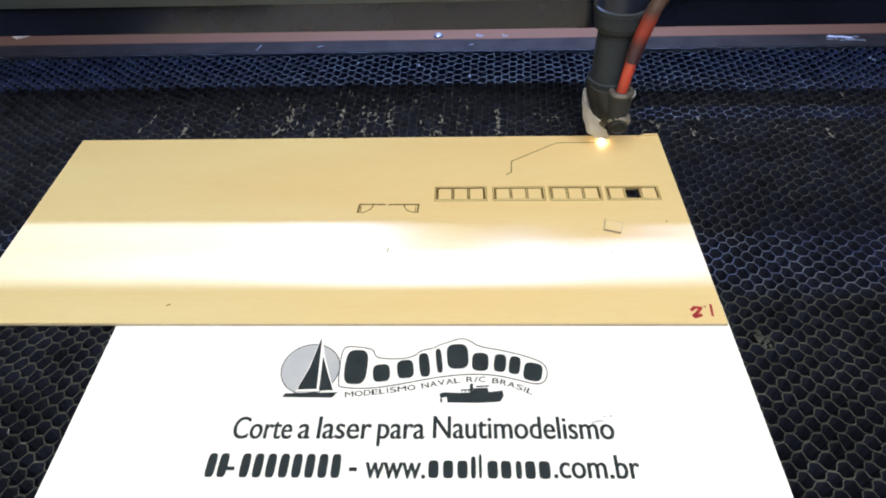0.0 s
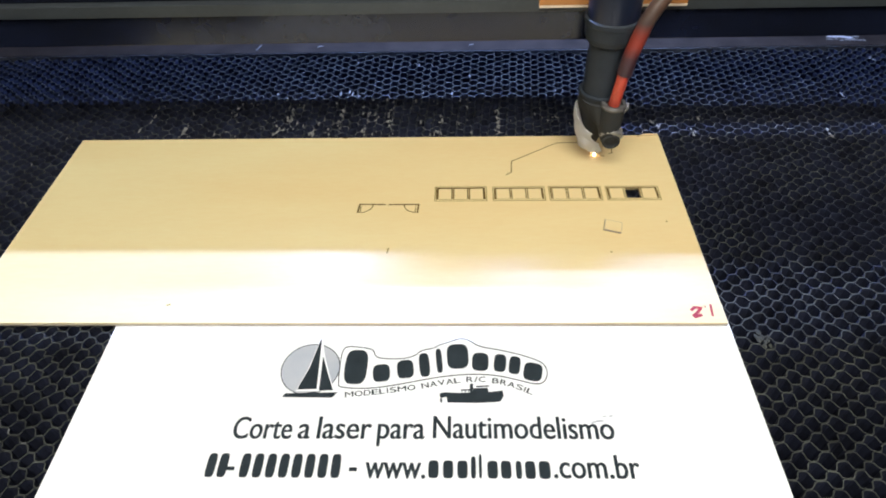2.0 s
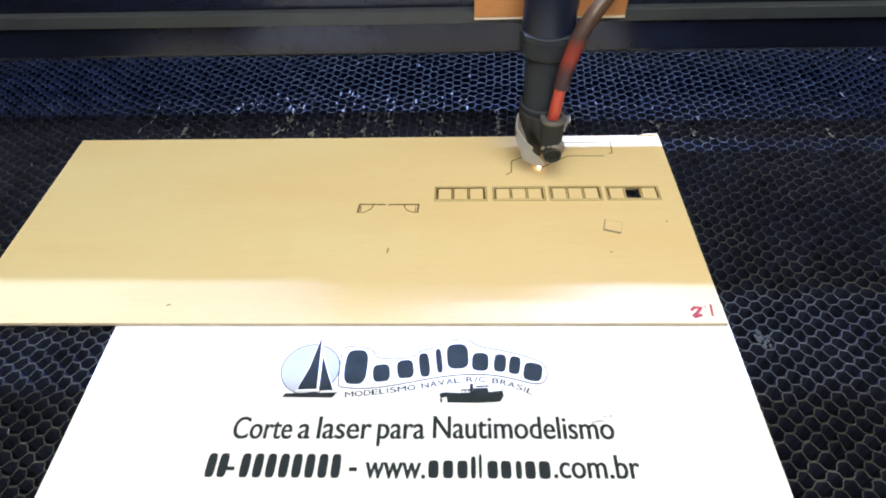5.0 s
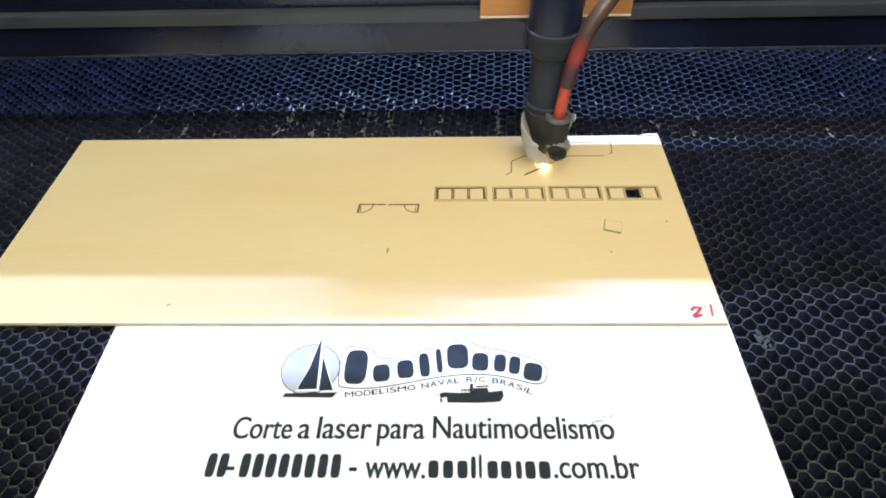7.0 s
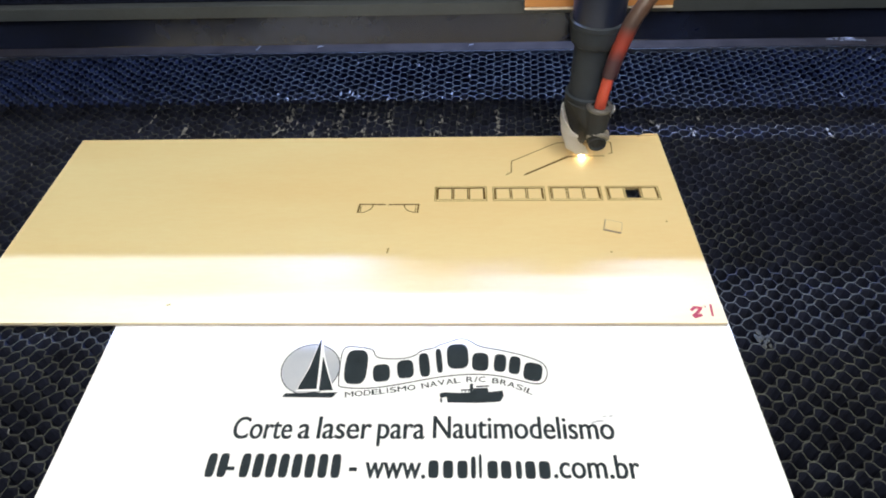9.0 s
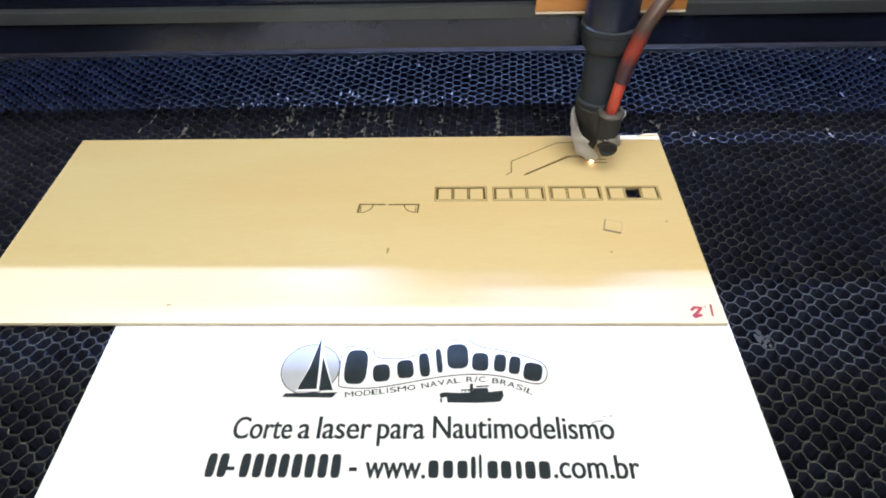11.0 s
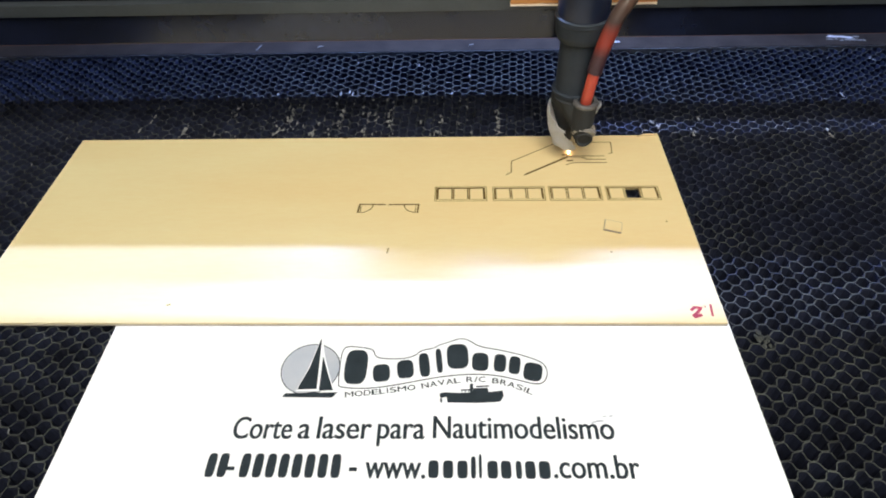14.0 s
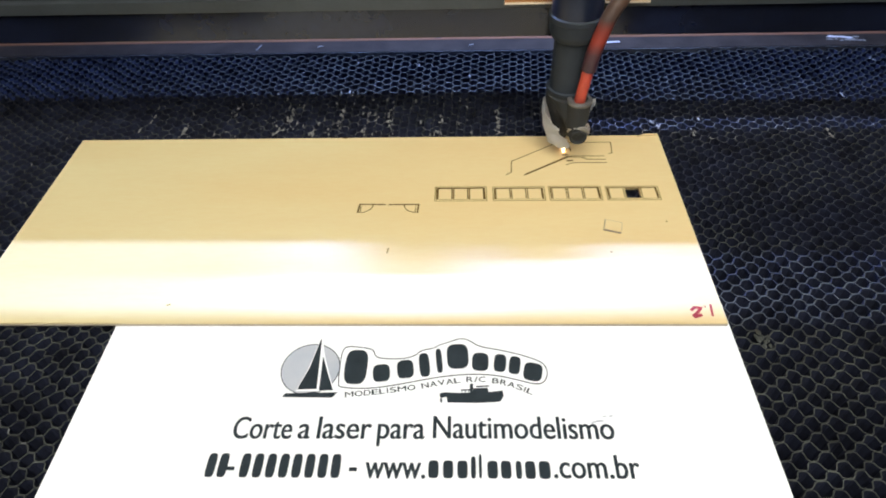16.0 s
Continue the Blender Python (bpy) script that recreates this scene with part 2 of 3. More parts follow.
def slab(points, z, thick=0.00008, bm=None):
    """A flat shape with an outline in the plane."""
    bm = bm or bmesh.new()
    low = [bm.verts.new((a, b, z)) for a, b in points]
    top = [bm.verts.new((a, b, z + thick)) for a, b in points]
    bm.faces.new(top)
    n = len(points)
    for k in range(n):
        bm.faces.new((low[k], low[(k + 1) % n], top[(k + 1) % n], top[k]))
    return bm


def mm(points):
    return [tuple(c * MM for c in p) for p in points]


def oval(cx, cy, rx, ry, lean=0.0, n=28, power=1.0):
    out = []
    for k in range(n):
        c, s = math.cos(math.tau * k / n), math.sin(math.tau * k / n)
        x = rx * math.copysign(abs(c) ** power, c)
        y = ry * math.copysign(abs(s) ** power, s)
        out.append((cx + x * math.cos(lean) - y * math.sin(lean), cy + x * math.sin(lean) + y * math.cos(lean)))
    return out


# ---- the room and the machine ----
for name, b, mat, label in (
        ("floor", (-3.1, 3.1, -3.0, 2.1, -0.95, -0.90), FLOOR, "grey concrete workshop floor"),
        ("wall_north", (-3, 3, 2.0, 2.1, -0.9, 1.7), WALL, "plain grey painted workshop wall"),
        ("wall_south", (-3, 3, -3.0, -2.9, -0.9, 1.7), WALL, "plain grey painted workshop wall"),
        ("wall_west", (-3.1, -3, -3, 2.1, -0.9, 1.7), WALL, "plain grey painted workshop wall"),
        ("wall_east", (3, 3.1, -3, 2.1, -0.9, 1.7), WALL, "plain grey painted workshop wall"),
        ("ceiling", (-3.1, 3.1, -3.0, 2.1, 1.7, 1.8), CEIL, "plain white workshop ceiling")):
    tagged(finish(name, box(*b), mat), label, name.split("_")[0], kind="structure")

# unseen hanging lamp, added to give the bed its room light
panel = thing("room_fill_lamp", "unseen white square lamp added for the room light, lit", "lamp", (PANEL[0], PANEL[1], PANEL[2]))
part("housing", box(-0.52, 0.52, -0.52, 0.52, 0.03, 0.10, 0.005), CEIL, panel)
part("diffuser", box(-0.505, 0.505, -0.505, 0.505, 0.006, 0.03), DIFFUSER, panel, "glowing white diffuser")
for x in (-0.4, 0.4):
    part("hanger", box(x - 0.006, x + 0.006, -0.006, 0.006, 0.10, 0.55), STRIPE, panel, "thin steel hanger rod")

machine = thing("laser_cutter", "dark blue laser cutter cabinet with an open bed", "machine")
part("base", box(-0.46, 0.46, -0.17, 0.60, -0.90, -0.06, 0.004), CASE, machine)
part("side_panel", box(-0.46, -0.424, -0.17, 0.60, -0.058, 0.045, 0.003), CASE, machine)
part("side_panel", box(0.424, 0.46, -0.17, 0.60, -0.058, 0.045, 0.003), CASE, machine)
part("front_panel", box(-0.422, 0.422, -0.17, -0.135, -0.058, 0.01, 0.003), CASE, machine)
part("back_panel", box(-0.422, 0.422, 0.556, 0.60, -0.058, 0.30, 0.003), CASE, machine)
part("back_hood", box(-0.422, 0.422, 0.470, 0.556, 0.284, 0.30, 0.002), CASE, machine)
part("tray", box(-0.42, 0.42, -0.13, 0.553, -0.056, -0.030), TRAY, machine, "black tray under the honeycomb")
rail_bar = part("rail", box(-0.42, 0.42, 0.4662, 0.500, -0.028, 0.001, 0.0008), RAIL, machine, "flat rosy-brown rail behind the bed")
part("bed_rim", box(-0.42, 0.42, 0.4477, 0.4658, -0.028, 0.0012, 0.0010), RIM, machine, "grey steel rim of the bed")
part("bed_rim", box(-0.42, 0.42, -0.130, -0.112, -0.028, 0.0016, 0.0012), RIM, machine, "grey steel rim of the bed")
# thin bright strip stands in for light caught by the rim's edge
part("rim_highlight", box(-0.42, 0.42, 0.44705, 0.4475, -0.003, 0.0007), EDGE, machine, "bright strip painted as the rim's edge highlight")
part("rear_shelf", box(-0.42, 0.42, 0.5008, 0.5555, -0.028, -0.004), TRAY, machine)

strip = thing("led_strip", "cool white LED strip under the back hood, lit", "lamp", (LED_X, LED_Y, LED_Z))
part("profile", box(-0.195, 0.195, -0.005, 0.008, 0.008, 0.0185, 0.001), STRIPE, strip)
part("chip_row", box(-0.190, 0.190, -0.0015, 0.0015, 0.005, 0.008), LED, strip, "glowing LED chips")


# ---- honeycomb bed: bonded zigzag foil strips ----
comb = thing("honeycomb_bed", "sooty grey aluminium honeycomb cutting bed", "honeycomb bed", kind="structure")
SIDE = 0.00376
HALF = 0.00371


def warp(x, y):
    a = noise.noise_vector((x * 9, y * 9, 0.3)) * 0.0042 + noise.noise_vector((x * 30, y * 30, 4.1)) * 0.0017
    b = noise.noise_vector((x * 260, y * 260, 7.7)) * 0.00085
    return x + a.x + b.x + 0.05 * y, y + a.y + b.y - 0.012 * x


ash_rnd = random.Random(11)


def ashy(p):
    """Whether a foil edge is crusted with ash: mostly behind the board, in streaks."""
    chance = 0.004
    if 0.335 < p.y < 0.395 and -0.22 < p.x < 0.16:
        chance = (0.11 if p.x < 0 else 0.07) * (1.3 if p.y < 0.372 else 0.4)
        if min(abs(p.x - s) for s in (0.0238, -0.0492, -0.082, -0.117, -0.188)) < 0.0028 and p.y < 0.372:
            chance = 0.6
    if 0.328 < p.y < 0.378 and 0.085 < p.x < 0.25:
        chance = 0.09
    return ash_rnd.random() < chance


def sooty(p):
    """Whether a foil edge is black with soot: in patches round the cutting area."""
    near = max(0.0, 1 - max(abs(p.x - 0.02) - 0.27, 0) / 0.10) * max(0.0, 1 - max(abs(p.y - 0.30) - 0.05, 0) / 0.05)
    return near * (0.62 + 0.6 * noise.noise((p.x * 22, p.y * 22, 5.0))) > ash_rnd.random()


def comb_strip(i):
    y_mid = -0.108 + i * HALF
    wide, high = 0.00024, 0.012
    base = []
    x, up = -0.46, (1 if i % 2 else -1)
    while x < 0.46:
        base += [(x - 0.1 * SIDE, up * 0.72), (x + 0.22 * SIDE, up), (x + 0.78 * SIDE, up), (x + 1.1 * SIDE, up * 0.72)]
        x += SIDE * 1.5
        up = -up
    bm = bmesh.new()
    rows = []
    pts = []
    for bx, s in base:
        px, py = warp(bx, y_mid + s * (HALF / 2 - 0.00016))
        pts.append(Vector((px, py, 0)))
    for k, p in enumerate(pts):
        way = (pts[min(k + 1, len(pts) - 1)] - pts[max(k - 1, 0)]).normalized()
        side = Vector((-way.y, way.x, 0)) * wide
        lift = 0.0003 * noise.noise((p.x * 120, p.y * 120, 2.0)) - 0.0003
        rows.append([bm.verts.new(p + side + Vector((0, 0, -high))), bm.verts.new(p + side + Vector((0, 0, lift))),
                     bm.verts.new(p - side + Vector((0, 0, lift))), bm.verts.new(p - side + Vector((0, 0, -high)))])
    for a, b in zip(rows, rows[1:]):
        if -0.417 < a[0].co.x < 0.417 and a[0].co.y > -0.111 and a[0].co.y < 0.4471 and b[0].co.y < 0.4471:
            for k in range(3):
                bm.faces.new((a[k], a[k + 1], b[k + 1], b[k])).material_index = (1, 2 if k == 1 and ashy(a[1].co) else 1 if sooty(a[1].co) else 0, 1)[k]
    return bm


STRIPS = int(0.566 / HALF)
for i in range(STRIPS):
    foil = part("foil_strip", comb_strip(i), COMB, comb)
    foil.data.materials.append(SOOT_SHADE)
    foil.data.materials.append(ASH)


def crumb(bm, x, y, z, rx, ry, rz, seed):
    made = bmesh.ops.create_icosphere(bm, subdivisions=2, radius=1.0)
    for v in made["verts"]:
        k = 1 + 0.45 * noise.noise(v.co * 1.6 + Vector((seed * 3.1, 0, 0)))
        v.co = Vector((x + v.co.x * rx * k, y + v.co.y * ry * k, z + v.co.z * rz * k))


bm = bmesh.new()
rnd = random.Random(5)
for k in range(110):
    u = rnd.random()
    x = rnd.gauss(-0.08, 0.075) if u < 0.7 else rnd.uniform(-0.25, 0.34)
    y = rnd.uniform(0.338, 0.392) if u < 0.8 else rnd.uniform(0.25, 0.44)
    if y < 0.335 and x < 0.14:
        continue
    s = rnd.uniform(0.0003, 0.0008)
    crumb(bm, x, y, 0.0, s, s * rnd.uniform(1.5, 4.0), s * 0.5, k)
for x, y0, y1, n in ((0.0238, 0.338, 0.371, 16), (-0.0492, 0.348, 0.369, 9), (-0.0822, 0.346, 0.369, 10), (-0.1175, 0.352, 0.372, 9), (-0.188, 0.338, 0.350, 6), (-0.014, 0.350, 0.366, 5), (-0.158, 0.362, 0.374, 5), (0.062, 0.352, 0.360, 4), (-0.1, 0.338, 0.346, 8), (0.13, 0.335, 0.348, 4), (0.1505, 0.333, 0.345, 6), (0.128, 0.343, 0.352, 5), (0.237, 0.331, 0.343, 6), (-0.066, 0.338, 0.347, 6), (-0.017, 0.338, 0.345, 5), (-0.125, 0.340, 0.352, 6)):
    for k in range(n):
        x1 = x + rnd.gauss(0, 0.0011)
        crumb(bm, x1, rnd.uniform(y0, y1), -0.0002, rnd.uniform(0.0004, 0.0009), rnd.uniform(0.0008, 0.0020), 0.0004, k + x * 900)
tagged(finish("cutting_residue", bm, CRUMB, None, "", True), "pale grey ash crumbs caught on the honeycomb", "residue", kind="stuff")

for x, y, s, lab in ((0.1393, 0.1752, 0.0028, "dull grey smudge of ash on the honeycomb"), (0.306, 0.430, 0.0022, "small pale scrap on the honeycomb")):
    bm = bmesh.new()
    for k in range(16 if s > 0.0025 else 4):
        crumb(bm, x + rnd.gauss(0, 0.6) * s, y + rnd.gauss(0, 0.8) * s, -0.0002, s * 0.32, s * 0.45, s * 0.12, k + 40)
    tagged(finish("ash_smudge" if s > 0.0025 else "paper_scrap", bm, COMB if s > 0.0025 else CRUMB, None, "", True), lab, "residue")

# things lying on the rim and rail
scrap = finish("wood_scrap", slab(mm([(-9, 2), (8, 4), (9, 2), (-1, -4)]), 0, 0.0015), PALE)
scrap.location = (-0.368, 0.4800, 0.00105)
tagged(scrap, "pale triangular offcut lying on the rosy rail", "scrap")
bolt = thing("bolt", "domed steel bolt head in the rosy rail", "bolt", (-0.0188, 0.4722, 0.001))
part("head", lathe([(0.0032, 0), (0.0031, 0.0008), (0.0022, 0.0018), (0.0008, 0.0022)], 20), FOIL, bolt, smooth=True)
part("washer", lathe([(0.0042, 0), (0.0042, 0.0004), (0.0033, 0.0005)], 20), STRIPE, bolt)
for x, y, s in ((0.0151, 0.4708, 0.0026), (0.0355, 0.4700, 0.002)):
    bm = bmesh.new()
    crumb(bm, x, y, 0.0012, s, s * 0.6, 0.0005, x * 999)
    crumb(bm, x - s, y + 0.0012, 0.0012, s * 0.4, s, 0.0005, x * 99)
    tagged(finish("glue_drop", bm, CRUMB, None, "", True), "pale dried drop on the rosy rail", "residue", group="drops on the rail")
bm = bmesh.new()
for k in range(16):
    crumb(bm, 0.2985 + rnd.gauss(0, 0.007), 0.4575 + rnd.gauss(0, 0.0018), 0.0013, rnd.uniform(0.001, 0.004), rnd.uniform(0.0006, 0.0013), 0.0002, k)
tagged(finish("dust_patch", bm, CRUMB, None, "", True), "whitish dust patch on the grey rim", "residue", kind="stuff")
for x, y, dx, dy in ((-0.1613, 0.4560, 0.0012, 0.004), (-0.112, 0.4560, 0.0025, 0.001)):
    tagged(finish("wire_clipping", stroke([(x - dx, y - dy), (x + dx, y + dy)], 0.0006, 0.0012, 0.0004), CRUMB), "thin pale clipping lying on the grey rim", "scrap")


# flakes of foil and paper on the rim
for x, y, turn, outline in ((0.1165, 0.4568, 4, [(-7.5, -1.6), (-6.0, 0.4), (0.5, 1.0), (7.6, 0.8), (7.0, -1.0), (1.0, -0.6)]),
                            (0.2930, 0.4600, -8, [(-9.0, -0.4), (-6.5, 1.9), (-2.0, 1.2), (3.0, 1.6), (10.5, 0.6), (8.0, -1.6), (1.0, -0.3), (-4.0, -1.3)]),
                            (0.0075, 0.4560, 10, [(-2.4, -0.5), (-0.5, 0.7), (2.2, 0.5), (1.2, -0.6)]),
                            (-0.1125, 0.4562, 25, [(-1.8, -0.6), (0.0, 0.8), (2.0, 0.6), (1.0, -0.8)])):
    flake = finish("rim_flake", slab(mm(outline), 0, 0.0004), FLAKE if x > 0.1 else CRUMB)
    flake.location, flake.rotation_euler = (x, y, 0.00125), (0, 0, radians(turn))
    tagged(flake, "thin whitish flake lying on the grey rim", "scrap", group="flakes on the rim")


# ---- printed sheet ----
sheet = thing("paper_sheet", "white printed paper sheet lying on the honeycomb", "paper")
bm = bmesh.new()
NX, NY = 30, 22
grid = [[bm.verts.new((-0.170 + 0.297 * i / NX, -0.015 + 0.210 * j / NY, SHEET - 0.00012 * (0.5 + 0.5 * noise.noise((i * 0.3, j * 0.3, 3))) * (j < 17))) for i in range(NX + 1)] for j in range(NY + 1)]
for j in range(NY):
    for i in range(NX):
        bm.faces.new((grid[j][i], grid[j][i + 1], grid[j + 1][i + 1], grid[j + 1][i]))
ext = bmesh.ops.extrude_face_region(bm, geom=list(bm.faces))
for g in ext["geom"]:
    if isinstance(g, bmesh.types.BMVert):
        g.co.z -= 0.00015
part("sheet", bm, PAPER, sheet)
ON = SHEET + 0.00002


def lettering(words, x0, x1, base, cap, bold=0.0):
    """Words in the built-in font between x0 and x1, with capitals cap high (metres)."""
    data = bpy.data.curves.new("words", "FONT")
    data.body = words
    data.size = 1.0
    data.offset = 0.0
    probe = bpy.data.objects.new("words", data)
    me = bpy.data.meshes.new_from_object(probe)
    bpy.data.objects.remove(probe)
    bpy.data.curves.remove(data)
    xs = [v.co.x for v in me.vertices]
    lo, hi = min(xs), max(xs)
    whole = bmesh.new()
    whole.from_mesh(me)
    bpy.data.meshes.remove(me)
    sy = cap / 0.73
    for v in whole.verts:
        v.co = Vector((x0 + (v.co.x - lo) / (hi - lo) * (x1 - x0), base + v.co.y * sy, ON + 0.00008))
    # one mesh for each letter: pieces that overlap across the line belong together
    left, islands = set(whole.faces), []
    while left:
        todo, seen = [left.pop()], []
        while todo:
            f = todo.pop()
            seen.append(f)
            for e in f.edges:
                for g in e.link_faces:
                    if g in left:
                        left.remove(g)
                        todo.append(g)
        xs = [v.co.x for f in seen for v in f.verts]
        islands.append([min(xs), max(xs), seen])
    islands.sort(key=lambda a: a[0])
    letters = []
    for a, b, faces in islands:
        if letters and a < letters[-1][1] - 0.25 * (b - a):
            letters[-1][1] = max(b, letters[-1][1])
            letters[-1][2] += faces
        else:
            letters.append([a, b, list(faces)])
    out = []
    for a, b, faces in letters:
        bm = bmesh.new()
        for k, (shift, rise) in enumerate(((-bold, 0), (bold, 0), (0, -bold / 3), (0, bold / 3)) if bold else ((0, 0),)):
            for f in faces:
                bm.faces.new([bm.verts.new(v.co + Vector((shift, rise, 0.00001 * k))) for v in f.verts])
        out.append(bm)
    whole.free()
    return out


for words, x0, x1, base, cap in (("Corte", -97.6, -72.6, 122.7, 10.6), ("a", -69.6, -64.8, 122.8, 10.6), ("laser", -61.5, -38.8, 122.9, 10.8), ("para", -36.0, -16.3, 123.0, 10.8),
                                 ("Nautimodelismo", -12.5, 62.9, 123.3, 10.8), ("www.", -39.5, -15.4, 106.0, 10.6), (".com.br", 36.3, 70.4, 106.6, 10.4)):
    for bm in lettering(words, x0 * MM, x1 * MM, base * MM, cap * MM, 0.00022):
        part("printed_letter", bm, INK, sheet)
# toner smeared over the last letters
for smear, wide in (([(59.5, 133.6), (61.0, 133.8)], 0.0005), ([(62.1, 133.6), (63.7, 134.1)], 0.0006), ([(54.3, 130.6), (56.6, 131.4), (59.5, 131.7)], 0.0007)):
    part("toner_smear", stroke(mm(smear), wide, ON + 0.0001, 0.00004), INK_PALE, sheet, "faint grey smear of toner")
# number and name as plain bars
for x in [-102.9, -98.0] + [-88.9 + 5.32 * k for k in range(8)]:
    part("printed_bar", slab(oval(x * MM, 0.1110, 0.0019, 0.0051, 0, 24, 0.5), ON), INK, sheet, "plain black printed bar")
for x in (-94.6, -44.6):
    part("printed_dash", slab(mm([(x - 1.6, 108.8), (x + 1.6, 108.8), (x + 1.6, 110.4), (x - 1.6, 110.4)]), ON), INK, sheet)
for x, w, hgt in ((-12.0, 2.1, 3.7), (-6.1, 2.1, 3.7), (-0.3, 2.1, 3.7), (4.1, 1.0, 4.6), (6.9, 0.6, 5.1), (11.8, 2.1, 3.7), (17.2, 2.1, 3.7), (22.3, 1.2, 3.7), (26.9, 2.1, 3.7), (32.6, 2.3, 3.7)):
    part("printed_bar", slab(oval(x * MM, (106.2 + hgt) * MM, w * MM, hgt * MM, 0, 24, 0.5), ON), INK, sheet, "plain black printed bar")

# emblem: a pale disc with a sailing boat, a lettering band as plain shapes, and a tug
emblem = part("emblem_disc", slab(oval(-0.0698, 0.1572, 0.0134, 0.0134, 0, 48), ON), INK_PALE, sheet, "pale blue-grey printed disc")
part("disc_outline", stroke(oval(-0.0698, 0.1572, 0.0134, 0.0134, 0, 48), 0.0004, ON + 0.00005, 0.00008, True), INK_THIN, sheet)
part("sail_border", slab(mm([(-67.6, 174.4), (-66.5, 174.0), (-64.4, 164.8), (-57.4, 145.4), (-74.5, 145.5), (-70.6, 158.1)]), ON + 0.00006), PAPER, sheet)
part("main_sail", slab(mm([(-67.4, 174.0), (-66.9, 172.0), (-65.3, 146.5), (-74.0, 146.2), (-70.2, 158.0)]), ON + 0.00016), INK, sheet, "black printed sail")
part("fore_sail", slab(mm([(-65.0, 164.2), (-61.6, 155.0), (-57.9, 146.0), (-64.1, 145.6)]), ON + 0.00016), INK, sheet, "black printed sail")
part("hull", slab(mm([(-79.9, 142.4), (-79.0, 144.2), (-70.0, 144.5), (-66.0, 145.2), (-64.0, 144.6), (-55.8, 144.8), (-57.8, 142.2)]), ON + 0.00016), INK, sheet, "black printed hull")
band = mm([(-56.0, 148.7), (-54.9, 147.3), (-41.8, 146.6), (-26.8, 149.3), (-11.7, 152.8), (3.6, 154.6), (15.5, 153.8), (24.6, 151.4), (33.6, 148.8), (37.2, 151.4), (38.4, 156.4), (36.4, 160.9), (28.1, 164.5), (16.9, 167.6), (7.3, 169.4), (2.9, 173.2), (-1.5, 174.2), (-6.8, 171.8), (-11.2, 170.2), (-13.8, 168.3), (-19.1, 167.5), (-22.5, 163.8), (-29.4, 162.3), (-40.3, 162.8), (-41.7, 167.5), (-44.0, 168.3), (-53.0, 169.6), (-56.0, 168.5), (-56.6, 162.7)])
for _ in range(2):
    band = [tuple(p * (1 - w) + q * w for p, q in zip(a, b)) for a, b in zip(band, band[1:] + band[:1]) for w in (0.25, 0.75)]
part("band_field", slab(band, ON + 0.00012), PAPER, sheet)
part("band_outline", stroke(band, 0.00045, ON + 0.00018, 0.00008, True), INK_THIN, sheet, "thin grey printed outline")
for x, y, w, hgt, lean in ((-48.9, 158.2, 5.2, 9.2, 0), (-37.0, 154.9, 3.9, 4.6, 0.1), (-26.2, 157.0, 3.8, 4.9, 0.12), (-17.6, 159.3, 2.4, 6.4, 0.12), (-10.9, 161.6, 1.4, 6.6, 0.1),
                           (-2.4, 164.0, 5.0, 6.8, 0.05), (8.0, 161.0, 3.8, 4.9, -0.05), (17.0, 160.4, 2.8, 4.8, -0.1), (23.6, 159.2, 2.6, 4.8, -0.15), (31.6, 155.7, 4.2, 4.8, -0.2)):
    part("emblem_shape", slab(oval(x * MM, y * MM, w * MM, hgt * MM, lean, 28, 0.6), ON + 0.00018), INK, sheet, "plain dark printed shape")
tug = part("tug", slab(mm([(-10.2, 144.6), (-8.0, 145.1), (-1.3, 144.8), (12.0, 145.4), (17.5, 146.1), (17.8, 143.5), (16.5, 140.9), (14.7, 140.4), (5.8, 139.9), (-6.8, 140.1), (-7.2, 143.0), (-9.3, 142.3), (-10.2, 143.0)]), ON), INK, sheet, "black printed tug boat")
part("rudder", slab(mm([(-10.0, 142.1), (-9.1, 142.1), (-9.1, 140.2), (-10.0, 140.2)]), ON), INK, tug)
part("funnel", slab(mm([(3.1, 149.5), (4.5, 149.5), (4.6, 145.0), (3.0, 145.0)]), ON + 0.00004), INK, tug)
part("deckhouse", slab(mm([(4.6, 147.2), (10.2, 147.5), (11.1, 147.0), (11.3, 145.2), (4.6, 145.0)]), ON + 0.00002), INK, tug)
part("cabin_top", slab(mm([(-1.0, 146.5), (3.0, 146.8), (3.0, 146.1), (-0.8, 145.9)]), ON), INK, tug)
part("awning", slab(mm([(5.8, 148.4), (11.6, 148.7), (11.6, 148.1), (5.8, 147.8)]), ON), INK_THIN, tug, "thin grey awning")
for x in (-0.6, 1.0, 2.4, 8.0, 10.6):
    part("post", slab(mm([(x, 144.8), (x + 0.35, 144.8), (x + 0.35, 147.8 if x > 5 else 146.6), (x, 147.8 if x > 5 else 146.6)]), ON + 0.00006), INK_THIN, tug)


